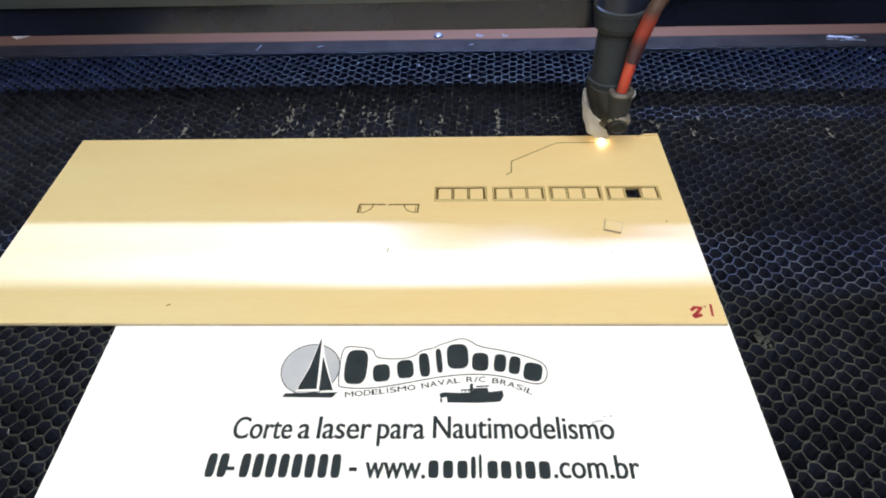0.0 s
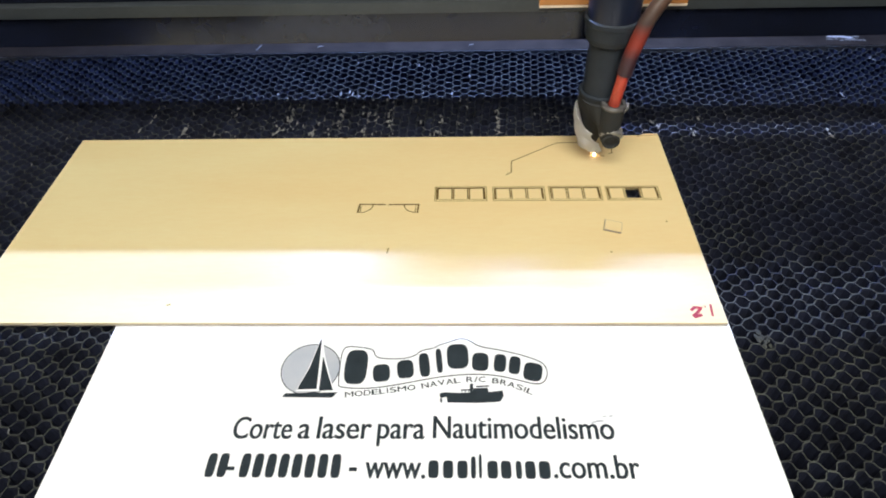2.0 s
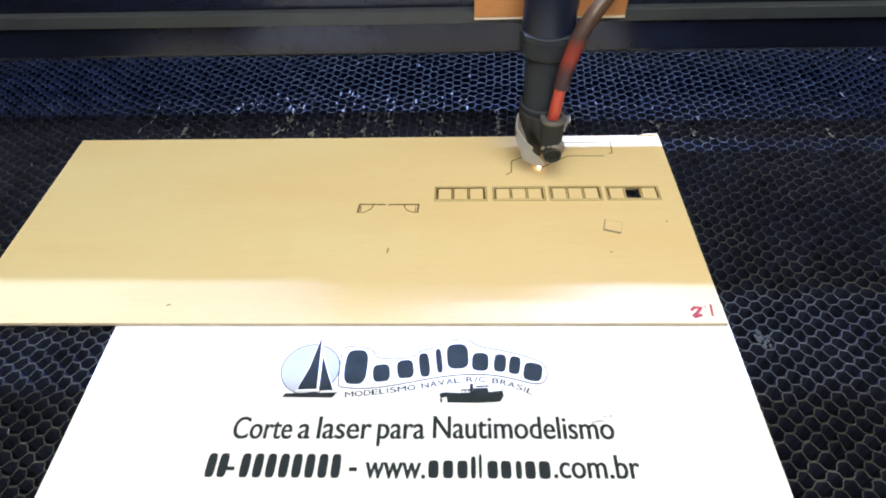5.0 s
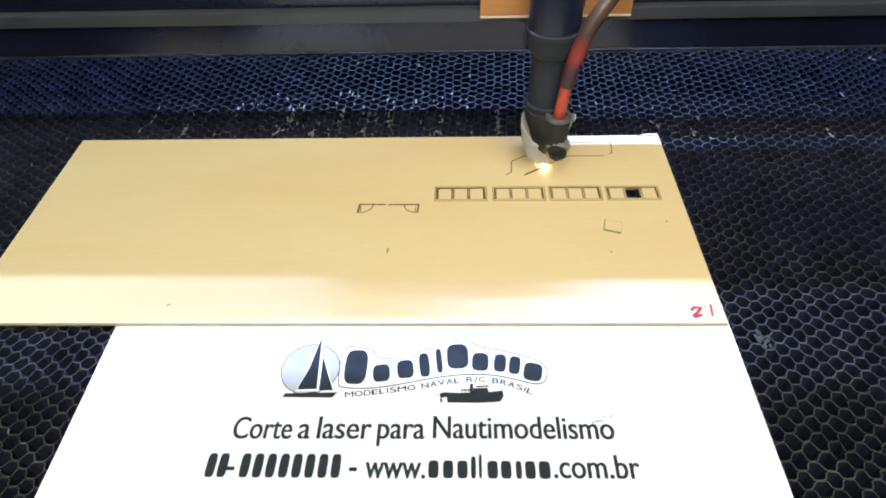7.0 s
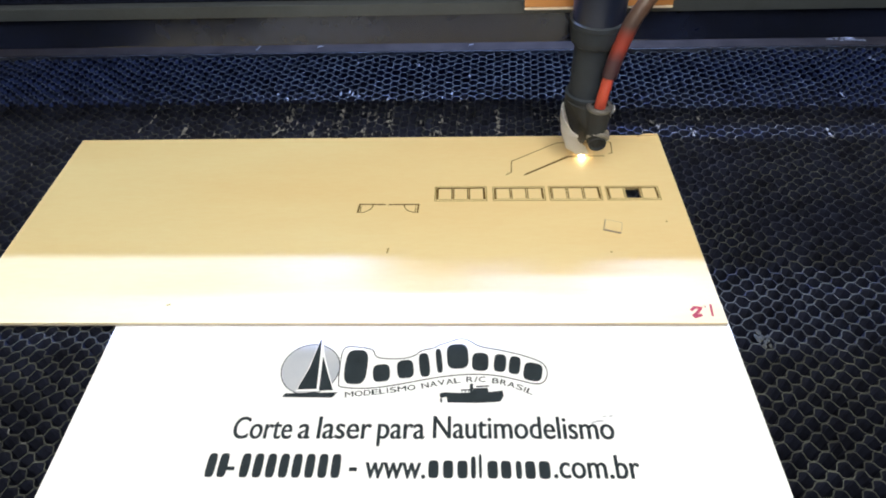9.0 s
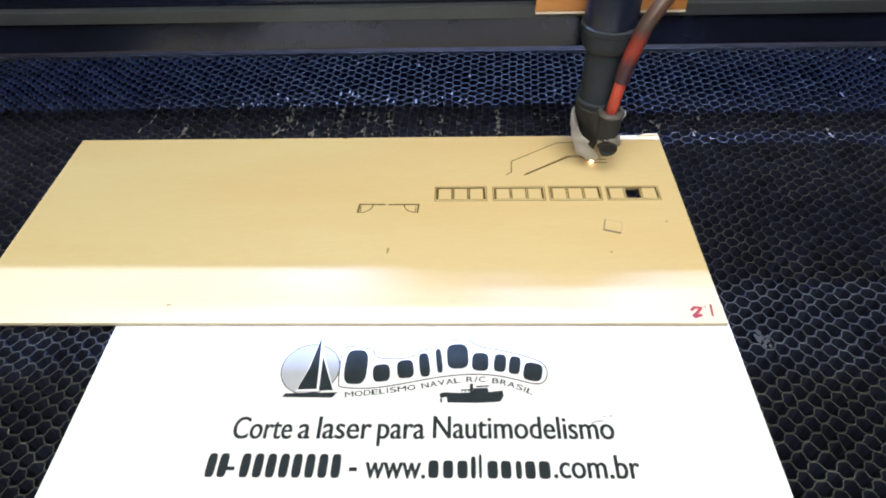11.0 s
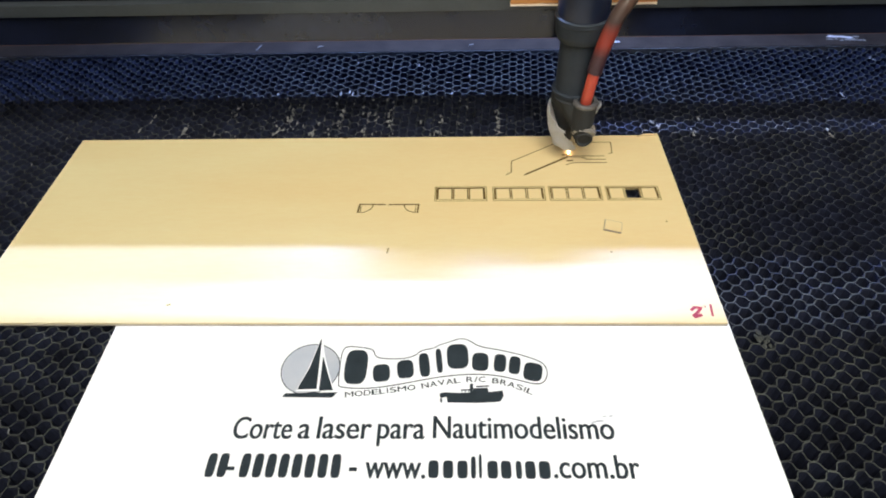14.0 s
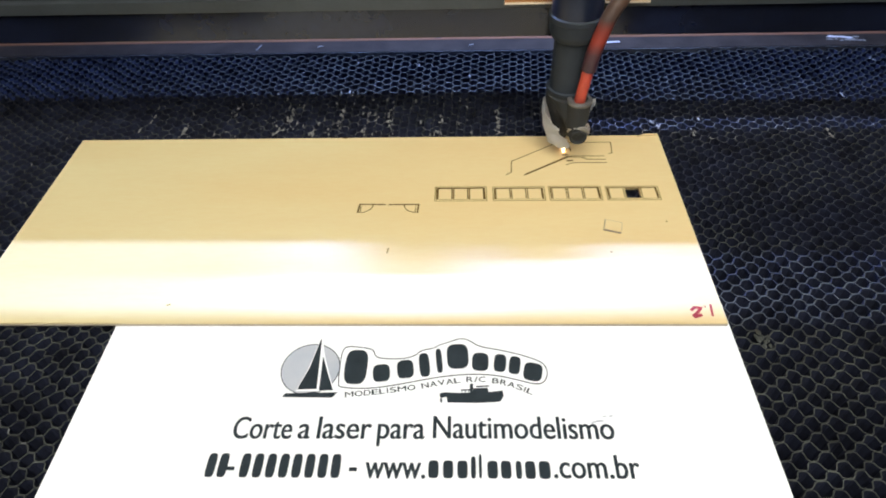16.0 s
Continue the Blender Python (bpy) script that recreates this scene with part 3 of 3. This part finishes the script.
def arc_words(words, spine, cap):
    """Letters set one by one along a bent line."""
    curve = [Vector((a, b)) for a, b in mm(spine)]
    length = [0.0]
    for a, b in zip(curve, curve[1:]):
        length.append(length[-1] + (b - a).length)
    width = {"M": 1.15, "I": 0.42, "L": 0.8, " ": 0.62, "/": 0.55, "O": 1.08, "N": 1.0, "V": 0.95, "A": 0.98}
    total = sum(width.get(c, 0.92) for c in words)
    at = 0.0
    for c in words:
        w = width.get(c, 0.92) / total * length[-1]
        mid = at + w / 2
        at += w
        if c == " ":
            continue
        k = max(i for i in range(len(curve) - 1) if length[i] <= mid)
        way = (curve[k + 1] - curve[k]).normalized()
        p = curve[k] + way * (mid - length[k])
        turn = Matrix.Translation((p.x, p.y, 0)) @ Matrix.Rotation(math.atan2(way.y, way.x), 4, "Z")
        half = w * {"I": 0.12, "/": 0.34}.get(c, 0.42)
        for bm in lettering(c, -half, half, 0, cap, 0.00008):
            bm.transform(turn)
            part("printed_letter", bm, INK, sheet)


arc_words("MODELISMO NAVAL R/C BRASIL", [(-52.4, 142.4), (-38.1, 143.9), (-20.3, 146.5), (-9.0, 148.8), (1.5, 150.4), (9.7, 150.5), (16.0, 149.5), (23.0, 147.3), (30.3, 143.9)], 0.0028)


# ---- plywood with its cuts ----
board = thing("plywood_sheet", "thin pale birch plywood sheet partly laser cut", "plywood")


def pierced(xs, ys, gaps, z0, z1):
    """A plate over the grid xs, ys, open at the cells in gaps."""
    bm = bmesh.new()
    for z, flip in ((z1, False), (z0, True)):
        v = [[bm.verts.new((x, y, z)) for x in xs] for y in ys]
        for j in range(len(ys) - 1):
            for i in range(len(xs) - 1):
                if (i, j) not in gaps:
                    q = (v[j][i], v[j][i + 1], v[j + 1][i + 1], v[j + 1][i])
                    bm.faces.new(q[::-1] if flip else q)
        if not flip:
            top = v
        else:
            low = v
    pair = {}
    for a, b in zip(top, low):
        for p, q in zip(a, b):
            pair[p] = q
    for e in [e for e in bm.edges if len(e.link_faces) == 1 and e.verts[0] in pair and e.verts[1] in pair]:
        a, b = e.verts
        bm.faces.new((a, b, pair[b], pair[a]))
    return bm


XL, XR, YB, YF = -0.2502, 0.12577, 0.3324, 0.1819
part("panel", pierced([XL, 0.0949, 0.1032, XR], [YF, 0.2719, 0.2811, YB], {(1, 1)}, SHEET + 0.0001, TOP), PLY, board)
part("front_edge", box(XL + 0.0002, XR - 0.0002, YF - 0.0004, YF - 0.00002, SHEET + 0.0001, TOP - 0.0009), PLY_EDGE, board, "brown laser-cut front edge")
part("side_edge", box(XR + 0.00002, XR + 0.0003, YF, YB, SHEET + 0.0001, TOP - 0.0003), PLY_EDGE, board, "brown laser-cut side edge")
part("side_edge", box(XL - 0.0003, XL - 0.00002, YF, YB, SHEET + 0.0001, TOP - 0.0001), PALE, board, "pale sawn side edge")
# a lifted splinter at the back corner and a burnt nick in the back edge
part("splinter", slab(mm([(112.0, 330.6), (117.0, 332.9), (125.2, 333.0), (125.4, 331.9), (118.0, 331.6)]), TOP + 0.0001, 0.0008), PLY, board, "lifted pale splinter")
part("burnt_nick", stroke(mm([(-77.5, 332.1), (-74.6, 332.2)]), 0.0009, TOP, 0.0001), CHAR, board)
UP = TOP - 0.00002
KERF = 0.0006


def cut(points, width=KERF, closed=False, mat=None, name="cut_line"):
    return part(name, stroke(mm(points), width, UP, 0.00006, closed, rough=0.3), mat or CHAR, board)


# four glazed frames, their panes outlined
for x0, x1, y0, y1 in ((-15.9, 14.2, 270.0, 282.5), (18.0, 48.1, 270.1, 282.2), (50.8, 80.9, 269.9, 282.3), (84.0, 114.2, 270.0, 282.0)):
    cut([(x0, y0), (x1, y0), (x1, y1), (x0, y1)], 0.00055, True, SCORCH)
    deep = 0.00075 if x0 < 0 else 0.0006 if x0 < 60 else 0.00045
    cut([(x0 + 1.0, y0 + 1.2), (x0 + 0.9, y1 - 0.9)], 0.0007)
    cut([(x0 + 0.9, y1 - 1.1), (x1 - 1.2, y1 - 1.1)], deep)
    cut([(x1 - 1.2, y1 - 0.9), (x1 - 1.0, y0 + 1.2)], 0.0008)
    w = (x1 - x0 - 2.4) / 3
    for k in range(3):
        a = x0 + 1.2 + k * w
        cut([(a + 0.5, y0 + 1.8), (a + 0.5, y1 - 1.4), (a + w - 0.5, y1 - 1.4), (a + w - 0.5, y0 + 1.8)], deep)
    cut([(x0 + 1.4, y0 + 1.3), (x1 - 1.4, y0 + 1.3)], 0.0004, False, SCORCH)
# the cabinet-like outline with two quarter rounds
cut([(-59.4, 267.6), (-44.2, 267.2)], 0.0009)
cut([(-42.6, 267.2), (-25.1, 267.2), (-25.6, 260.2)], 0.0009)
cut([(-59.2, 267.6), (-59.8, 260.4)], 0.0011)
cut([(-51.4 - 0.0, 266.8)] + [(-58.9 + 7.4 * math.cos(a), 266.8 - 6.4 * math.sin(a)) for a in [k * math.pi / 16 for k in range(1, 9)]], 0.0006)
cut([(-33.4, 266.8)] + [(-26.4 - 7.0 * math.cos(a), 266.8 - 6.4 * math.sin(a)) for a in [k * math.pi / 16 for k in range(1, 9)]], 0.0006)
cut([(-58.2, 266.4), (-58.6, 260.6)], 0.0005)
cut([(-26.6, 266.4), (-26.9, 260.4)], 0.0005)
# already cut: the upper outline
cut([(26.3, 293.3), (29.8, 295.9), (30.4, 306.4), (60.2, 325.1), (88.7, 325.3)], 0.00055)
for x, y, dx, dy in ((-40.1, 230.3, 0.25, 1.9), (-147.2, 193.2, 0.9, 0.5), (78.7, 228.8, 0.1, 0.5), (113, 252, 0.5, 0.2)):
    cut([(x - dx, y - dy), (x + dx, y + dy)], 0.0009, False, SCORCH, "scorch_mark")
chip_at = thing("wood_chip", "small square plywood offcut lying on the sheet", "offcut", (0.0826, 0.2472, TOP + 0.0009))
part("block", box(-0.0045, 0.0045, -0.0036, 0.0036, -0.0006, 0.0008, 0.0002), PLY, chip_at)
part("edge", box(-0.0045, 0.0045, -0.0039, -0.00362, -0.0006, 0.0005), PLY_EDGE, chip_at, "brown scorched edge")
part("edge", box(-0.0048, -0.00452, -0.0036, 0.0036, -0.0006, 0.0005), PLY_EDGE, chip_at, "brown scorched edge")
part("edge", box(-0.0045, 0.0045, 0.00362, 0.0038, -0.0006, 0.0007), PLY_EDGE, chip_at, "brown scorched edge")
part("edge", box(0.00452, 0.0047, -0.0036, 0.0036, -0.0006, 0.0007), PLY_EDGE, chip_at, "brown scorched edge")
chip_at.rotation_euler = (radians(2), radians(3), radians(-15))
# handwritten red marker strokes
part("marker_stroke", stroke(mm([(110.4, 189.5), (112.4, 191.4), (115.3, 191.0), (113.6, 188.6), (111.0, 186.4), (111.6, 185.6), (115.0, 186.9)]), 0.0016, UP, 0.00006), RED_INK, board, "red marker figure")
part("marker_stroke", stroke(mm([(117.3, 192.4), (117.9, 191.4)]), 0.0008, UP, 0.00006), RED_INK, board, "red marker dot")
part("marker_stroke", stroke(mm([(120.6, 193.3), (119.8, 186.0)]), 0.0011, UP, 0.00006), RED_INK, board, "red marker figure")

# what the beam burns while it passes: short pieces of kerf, each with the time at which it shows
BURN = []


def burn(points, t0, t1, width=KERF, step=2.6):
    pts = [Vector(p) for p in points]
    total = sum((b - a).length for a, b in zip(pts, pts[1:]))
    done = 0.0
    for a, b in zip(pts, pts[1:]):
        n = max(1, round((b - a).length / step))
        for k in range(n):
            p, q = a.lerp(b, k / n), a.lerp(b, (k + 1) / n)
            over = (q - p).normalized() * 0.12
            done += (q - p).length
            ob = part("kerf_piece", stroke(mm([p - over, q + over]), width, UP, 0.00006), CHAR, board)
            BURN.append((ob, t0 + (t1 - t0) * (done / total)))


burn([(88.7, 325.3), (94.3, 325.2)], 0.0, 0.55)
burn([(94.3, 325.2), (93.4, 314.0), (91.4, 313.5)], 0.6, 1.42)
burn([(88.0, 311.2), (65.7, 311.3), (37.6, 293.6)], 1.75, 5.85)
burn([(37.6, 293.0), (66.0, 310.5)], 5.85, 8.4, 0.0008)
burn([(66.0, 310.5), (74.3, 310.0), (77.5, 307.9), (88.5, 307.8)], 8.4, 10.1)
burn([(88.4, 304.6), (67.7, 304.7), (63.7, 302.6)], 10.35, 12.3)
burn([(64.5, 306.5), (68.3, 306.9)], 12.6, 13.2, 0.0012)
burn([(62.3, 312.3), (65.9, 312.9)], 13.5, 13.9, 0.0009)
burn([(67.6, 323.8), (68.1, 316.1)], 14.0, 14.9, 0.0007)


# ---- gantry ----
gantry = thing("gantry", "black gantry beam with a grey rail across the bed", "gantry")
# its origin stands at the spot's line; the beam lies behind it
part("beam", box(-0.405, 0.405, 0.0215, 0.0665, 0.0657, 0.0835, 0.0008), BEAM, gantry)
part("linear_rail", box(-0.405, 0.405, 0.0190, 0.0660, 0.0837, 0.0905, 0.0006), STRIPE, gantry, "grey steel rail")
cover = box(-0.405, 0.405, 0.0240, 0.0660, 0.0907, 0.1048, 0.0006)
for v in cover.verts:
    if v.co.z > 0.1:
        v.co.z += 0.008 * v.co.x
part("cover", cover, BEAM, gantry)
# unseen tray on arms, added to shade the honeycomb right of the head
part("shade_tray", box(0.03, 0.405, 0.0790, 0.0934, 0.0680, 0.0720, 0.0008), TUBE, gantry, "flat black tray added behind the beam for shade")
for x in (0.05, 0.20, 0.36):
    part("shade_tray_arm", box(x, x + 0.008, 0.0667, 0.0788, 0.0690, 0.0710), TUBE, gantry)
# unseen bar above the slot, placed to bound the LED band
part("upper_bar", box(-0.405, 0.405, 0.0365, 0.0394, 0.1416, 0.205, 0.0004), BEAM, gantry)
for x in (-0.400, 0.390):
    part("end_bracket", box(x, x + 0.010, 0.030, 0.066, 0.1037, 0.1414, 0.0006), BEAM, gantry)
    part("carriage_block", box(x - 0.004, x + 0.012, 0.024, 0.066, 0.0500, 0.0655, 0.001), STRIPE, gantry)

# ---- laser carriage ----
head = thing("laser_carriage", "dark laser carriage with red air hose and paper skirt", "laser carriage")
AX, AY = -0.0022, 0.0045
part("upper_tube", lathe([(0.0136, 0.088), (0.0136, 0.135), (0.0130, 0.136)], 48, AX, AY), TUBE, head, "navy-black upper tube", True)
part("collar_ring", lathe([(0.0103, 0.0735), (0.0126, 0.0755), (0.0136, 0.0785), (0.0142, 0.0850), (0.0147, 0.0856), (0.0148, 0.0880), (0.0139, 0.0886)], 48, AX, AY), GREY, head, "dark grey stepped collar", False)
part("focus_tube", lathe([(0.0103, 0.0440), (0.0103, 0.0740)], 48, AX, AY), GREY, head, "dark grey focus tube", True)
part("seam_ring", lathe([(0.0119, 0.0428), (0.0121, 0.0432), (0.0121, 0.0442), (0.0112, 0.0446)], 48, AX, AY), GREY, head)
part("nozzle_body", lathe([(0.0022, 0.0060), (0.0030, 0.0075), (0.0075, 0.0220), (0.0112, 0.0330), (0.0118, 0.0360), (0.0118, 0.0430)], 48, AX, AY), CONE, head, "dark brownish nozzle cone", True)
# side fitting for the air
fit_x, fit_y = 0.0034, -0.0092
part("air_fitting", lathe([(0.0040, 0.0185), (0.0054, 0.0220), (0.0062, 0.0270), (0.0066, 0.0340), (0.0067, 0.0418)], 32, fit_x, fit_y), CONE, head, "dark air fitting", True)
# the body narrows from the tube to the slanting fitting
bm = bmesh.new()
rings = []
for k in range(9):
    v = k / 8
    cx, cy, r, z = -0.0016 + 0.0060 * v, 0.0020 - 0.0115 * v ** 1.1, 0.0119 - 0.0068 * v, 0.0410 - 0.0195 * v
    rings.append([bm.verts.new((cx + r * math.cos(math.tau * i / 32), cy + r * math.sin(math.tau * i / 32), z)) for i in range(32)])
for a, b in zip(rings, rings[1:]):
    for i in range(32):
        bm.faces.new((a[i], a[(i + 1) % 32], b[(i + 1) % 32], b[i]))
bm.faces.new(rings[0])
bm.faces.new(rings[-1])
part("nozzle_shroud", bm, CONE, head, "dark slanting nozzle shroud", True)
part("fitting_collar", lathe([(0.0060, 0.0410), (0.0071, 0.0414), (0.0073, 0.0428), (0.0066, 0.0438), (0.0048, 0.0436), (0.0046, 0.0420)], 32, fit_x, fit_y), COLLAR, head, "worn grey collar")
end_cap = part("fitting_end", lathe([(0.0036, -0.0022), (0.0040, -0.0035), (0.0048, -0.0034), (0.0051, -0.0026), (0.0052, 0.003), (0.0046, 0.006)], 28), CONE, head, "dark open fitting end", True)
end_cap.matrix_basis = pose(0.0047, -0.0116, 0.0208, -82, 0, 0)
bm = lathe([(0.0058, -0.0020), (0.0066, -0.0010), (0.0059, 0.0002), (0.0067, 0.0014), (0.0060, 0.0024), (0.0064, 0.0032)], 36, 0, 0, 0.25)
wrap = part("tape_wrap", bm, FOIL, head, "crumpled silver tape wrap")
wrap.matrix_basis = pose(0.0046, -0.0112, 0.0236, -58, 14, 0)
# red hose in a wider sooted sleeve
HOSE = [(3.4, -9.6, 42.5), (4.2, -10.2, 52.0), (5.2, -10.0, 60.8), (6.8, -9.5, 70.4), (9.0, -9.0, 79.7), (10.6, -8.3, 85.0), (12.8, -7.0, 90.8), (18.0, -4.0, 98.5), (23.5, 0.0, 104.5), (31.5, 6.0, 114.0)]
part("hose_end", sweep(mm(HOSE[0:3] + [(5.6, -9.9, 63.0)]), 0.0032), HOSE_RED, head, "bright red hose end", True)
part("hose_sleeve", sweep(mm([(5.5, -9.9, 61.8)] + HOSE[3:10]), 0.0041), SLEEVE, head, "sooted brown hose with a red stretch", True)


# torn paper skirt round the nozzle, open to the front
def skirt():
    bm = bmesh.new()
    n, rows = 44, 14
    a0, a1 = radians(-6), radians(292)
    ring = {}
    for s, off in ((0, 0.0), (1, 0.00035)):
        for j in range(rows + 1):
            v = j / rows
            for i in range(n + 1):
                u = i / n
                # the front edge runs down to the tip, the other edge stays short
                start = a0 + 0.35 * v
                stop = a1 + radians(14) - radians(114) * (1 - v) ** 1.2 + 0.34 * noise.noise((v * 5, 2, 0)) + 0.20 * noise.noise((v * 16, 6, 0))
                a = start + (stop - start) * u
                top = 0.0345 + 0.0022 * noise.noise((u * 9, 1, 0)) - 0.003 * math.sin(math.pi * u)
                low = 0.0050 + 0.0045 * min(1, (1 - u) / 0.35) + 0.0085 * max(0, 0.40 - u) / 0.40 + 0.0018 * noise.noise((u * 8, 5, 0))
                z = top + (low - top) * v
                r = 0.0148 - 0.0118 * (1 - min(1, z / 0.038)) ** 2.1 + 0.0021 * noise.noise((u * 7, v * 5, 3)) + off
                ring[s, j, i] = bm.verts.new((-0.0004 - 0.0024 * (1 - z / 0.036) + r * math.cos(a), 0.0020 - 0.001 * (1 - z / 0.04) + r * math.sin(a), z))
    for s in (0, 1):
        for j in range(rows):
            for i in range(n):
                bm.faces.new((ring[s, j, i], ring[s, j, i + 1], ring[s, j + 1, i + 1], ring[s, j + 1, i]))
    for j in range(rows):
        for i in (0, n):
            bm.faces.new((ring[0, j, i], ring[1, j, i], ring[1, j + 1, i], ring[0, j + 1, i]))
    for i in range(n):
        for j in (0, rows):
            bm.faces.new((ring[0, j, i], ring[1, j, i], ring[1, j, i + 1], ring[0, j, i + 1]))
    return bm


part("paper_skirt", skirt(), TAPE, head, "torn off-white paper skirt", True)
# mounting plate on the beam
part("mounting_plate", box(-0.0400, 0.0385, 0.0145, 0.0187, 0.0892, 0.1030, 0.0005), WOOD, head, "orange varnished wooden plate")
# unseen plate and block, added to dim part of the LED band
part("shade_plate", box(-0.1500, 0.0100, 0.0240, 0.0660, 0.1053, 0.1062, 0.0003), TUBE, head, "thin black plate added over the beam for shade")
part("shade_block", box(-0.1500, -0.0480, 0.0245, 0.0600, 0.1064, 0.1198, 0.0030), TUBE, head, "low black block added to dim the light band")
part("plate_edge", box(-0.0400, 0.0385, 0.0143, 0.0187, 0.0880, 0.0890), PALE, head, "pale lower edge of the plate")
part("clamp", box(-0.012, 0.013, 0.0085, 0.0143, 0.095, 0.130, 0.001), TUBE, head)
# unseen cable chain trailing along the back of the beam, placed for its shadow
chain = part("cable_chain", box(-0.030, 0.016, 0.071, 0.103, 0.068, 0.098), TUBE, head, "black cable chain")
for k in range(22):
    part("link", box(-0.0455 - 0.0155 * k, -0.0305 - 0.0155 * k, 0.0712, 0.1030, 0.0680, 0.0980, 0.0015), TUBE, chain)
part("chain_arm", box(-0.030, 0.004, 0.0190, 0.1030, 0.1000, 0.1040, 0.0005), TUBE, head)


def blob(r, squash, seed, rough):
    bm = bmesh.new()
    made = bmesh.ops.create_icosphere(bm, subdivisions=3, radius=1.0)
    for v in made["verts"]:
        k = 1 + rough * noise.noise(v.co * 1.9 + Vector((seed, 0, 0)))
        v.co = Vector((v.co.x * r * k, v.co.y * r * k, v.co.z * r * squash * k))
    return bm


spark = part("flame_core", blob(0.0006, 1.3, 1.0, 0.4), CORE, head, "small orange-white burning point", True)
flame = part("flame_tongue", blob(0.0014, 1.25, 3.0, 0.45), FLASH, head, "white-hot flame tongue", True)
plume = part("flame_plume", blob(0.0042, 0.50, 5.0, 0.35), FLARE, head, "bright yellow-white plume", True)


# ---- what moves ----
def flicker(ob, lit, shown, away, quick, spells):
    """Keys a flame that is lit (or not) but for the given spells."""
    usual, other = (shown, away) if lit else (away, shown)
    rows = [(0, other if spells[0][0] == 0 else usual)]
    for a, b in spells:
        if a > 0:
            rows += [(a - quick, usual), (a, other)]
        rows += [(b, other), (b + quick, usual)]
    walk(ob, rows + [(16, usual)])


def motions():
    walk(gantry, [(t, pose(0, y * MM, TOP)) for t, x, y in SPOT])
    walk(head, [(t, pose(x * MM, y * MM, TOP)) for t, x, y in SPOT])
    # the burning point goes out for a moment between cuts; flame and plume flare up from the nozzle now and then
    flicker(spark, True, pose(0, 0, 0.0008), pose(AX, AY, 0.026), 0.034, ((1.46, 1.55), (12.36, 12.45), (13.17, 13.34), (14.06, 14.14)))
    flicker(flame, False, pose(0, 0, 0.0016), pose(AX, AY, 0.030), 0.034,
            ((0.0, 0.14), (0.46, 0.54), (0.66, 0.83), (1.07, 1.13), (6.0, 7.70), (7.90, 8.73), (8.87, 9.14), (11.36, 11.44), (12.47, 12.54), (12.94, 13.04), (13.66, 13.74), (14.18, 14.64)))
    flicker(plume, False, pose(0, 0.0002, 0.0012), pose(AX, AY, 0.034), 0.05,
            ((0.47, 0.53), (0.68, 0.78), (1.07, 1.13), (1.29, 1.41), (1.60, 1.84), (2.17, 2.23), (2.38, 2.72), (7.77, 7.83), (8.77, 8.84), (11.46, 11.64), (12.17, 12.23), (12.68, 12.84), (13.38, 13.42), (14.68, 14.83)))
    # each kerf piece comes up through the face of the board as the beam passes
    for ob, t in BURN:
        hidden, shown = pose(0, 0, -0.0006), pose(0, 0, 0)
        t = max(0.1, t)
        walk(ob, [(0, hidden), (t - 0.067, hidden), (t, shown), (16, shown)] if t < 15.9 else [(0, hidden), (16, shown)])


motions()
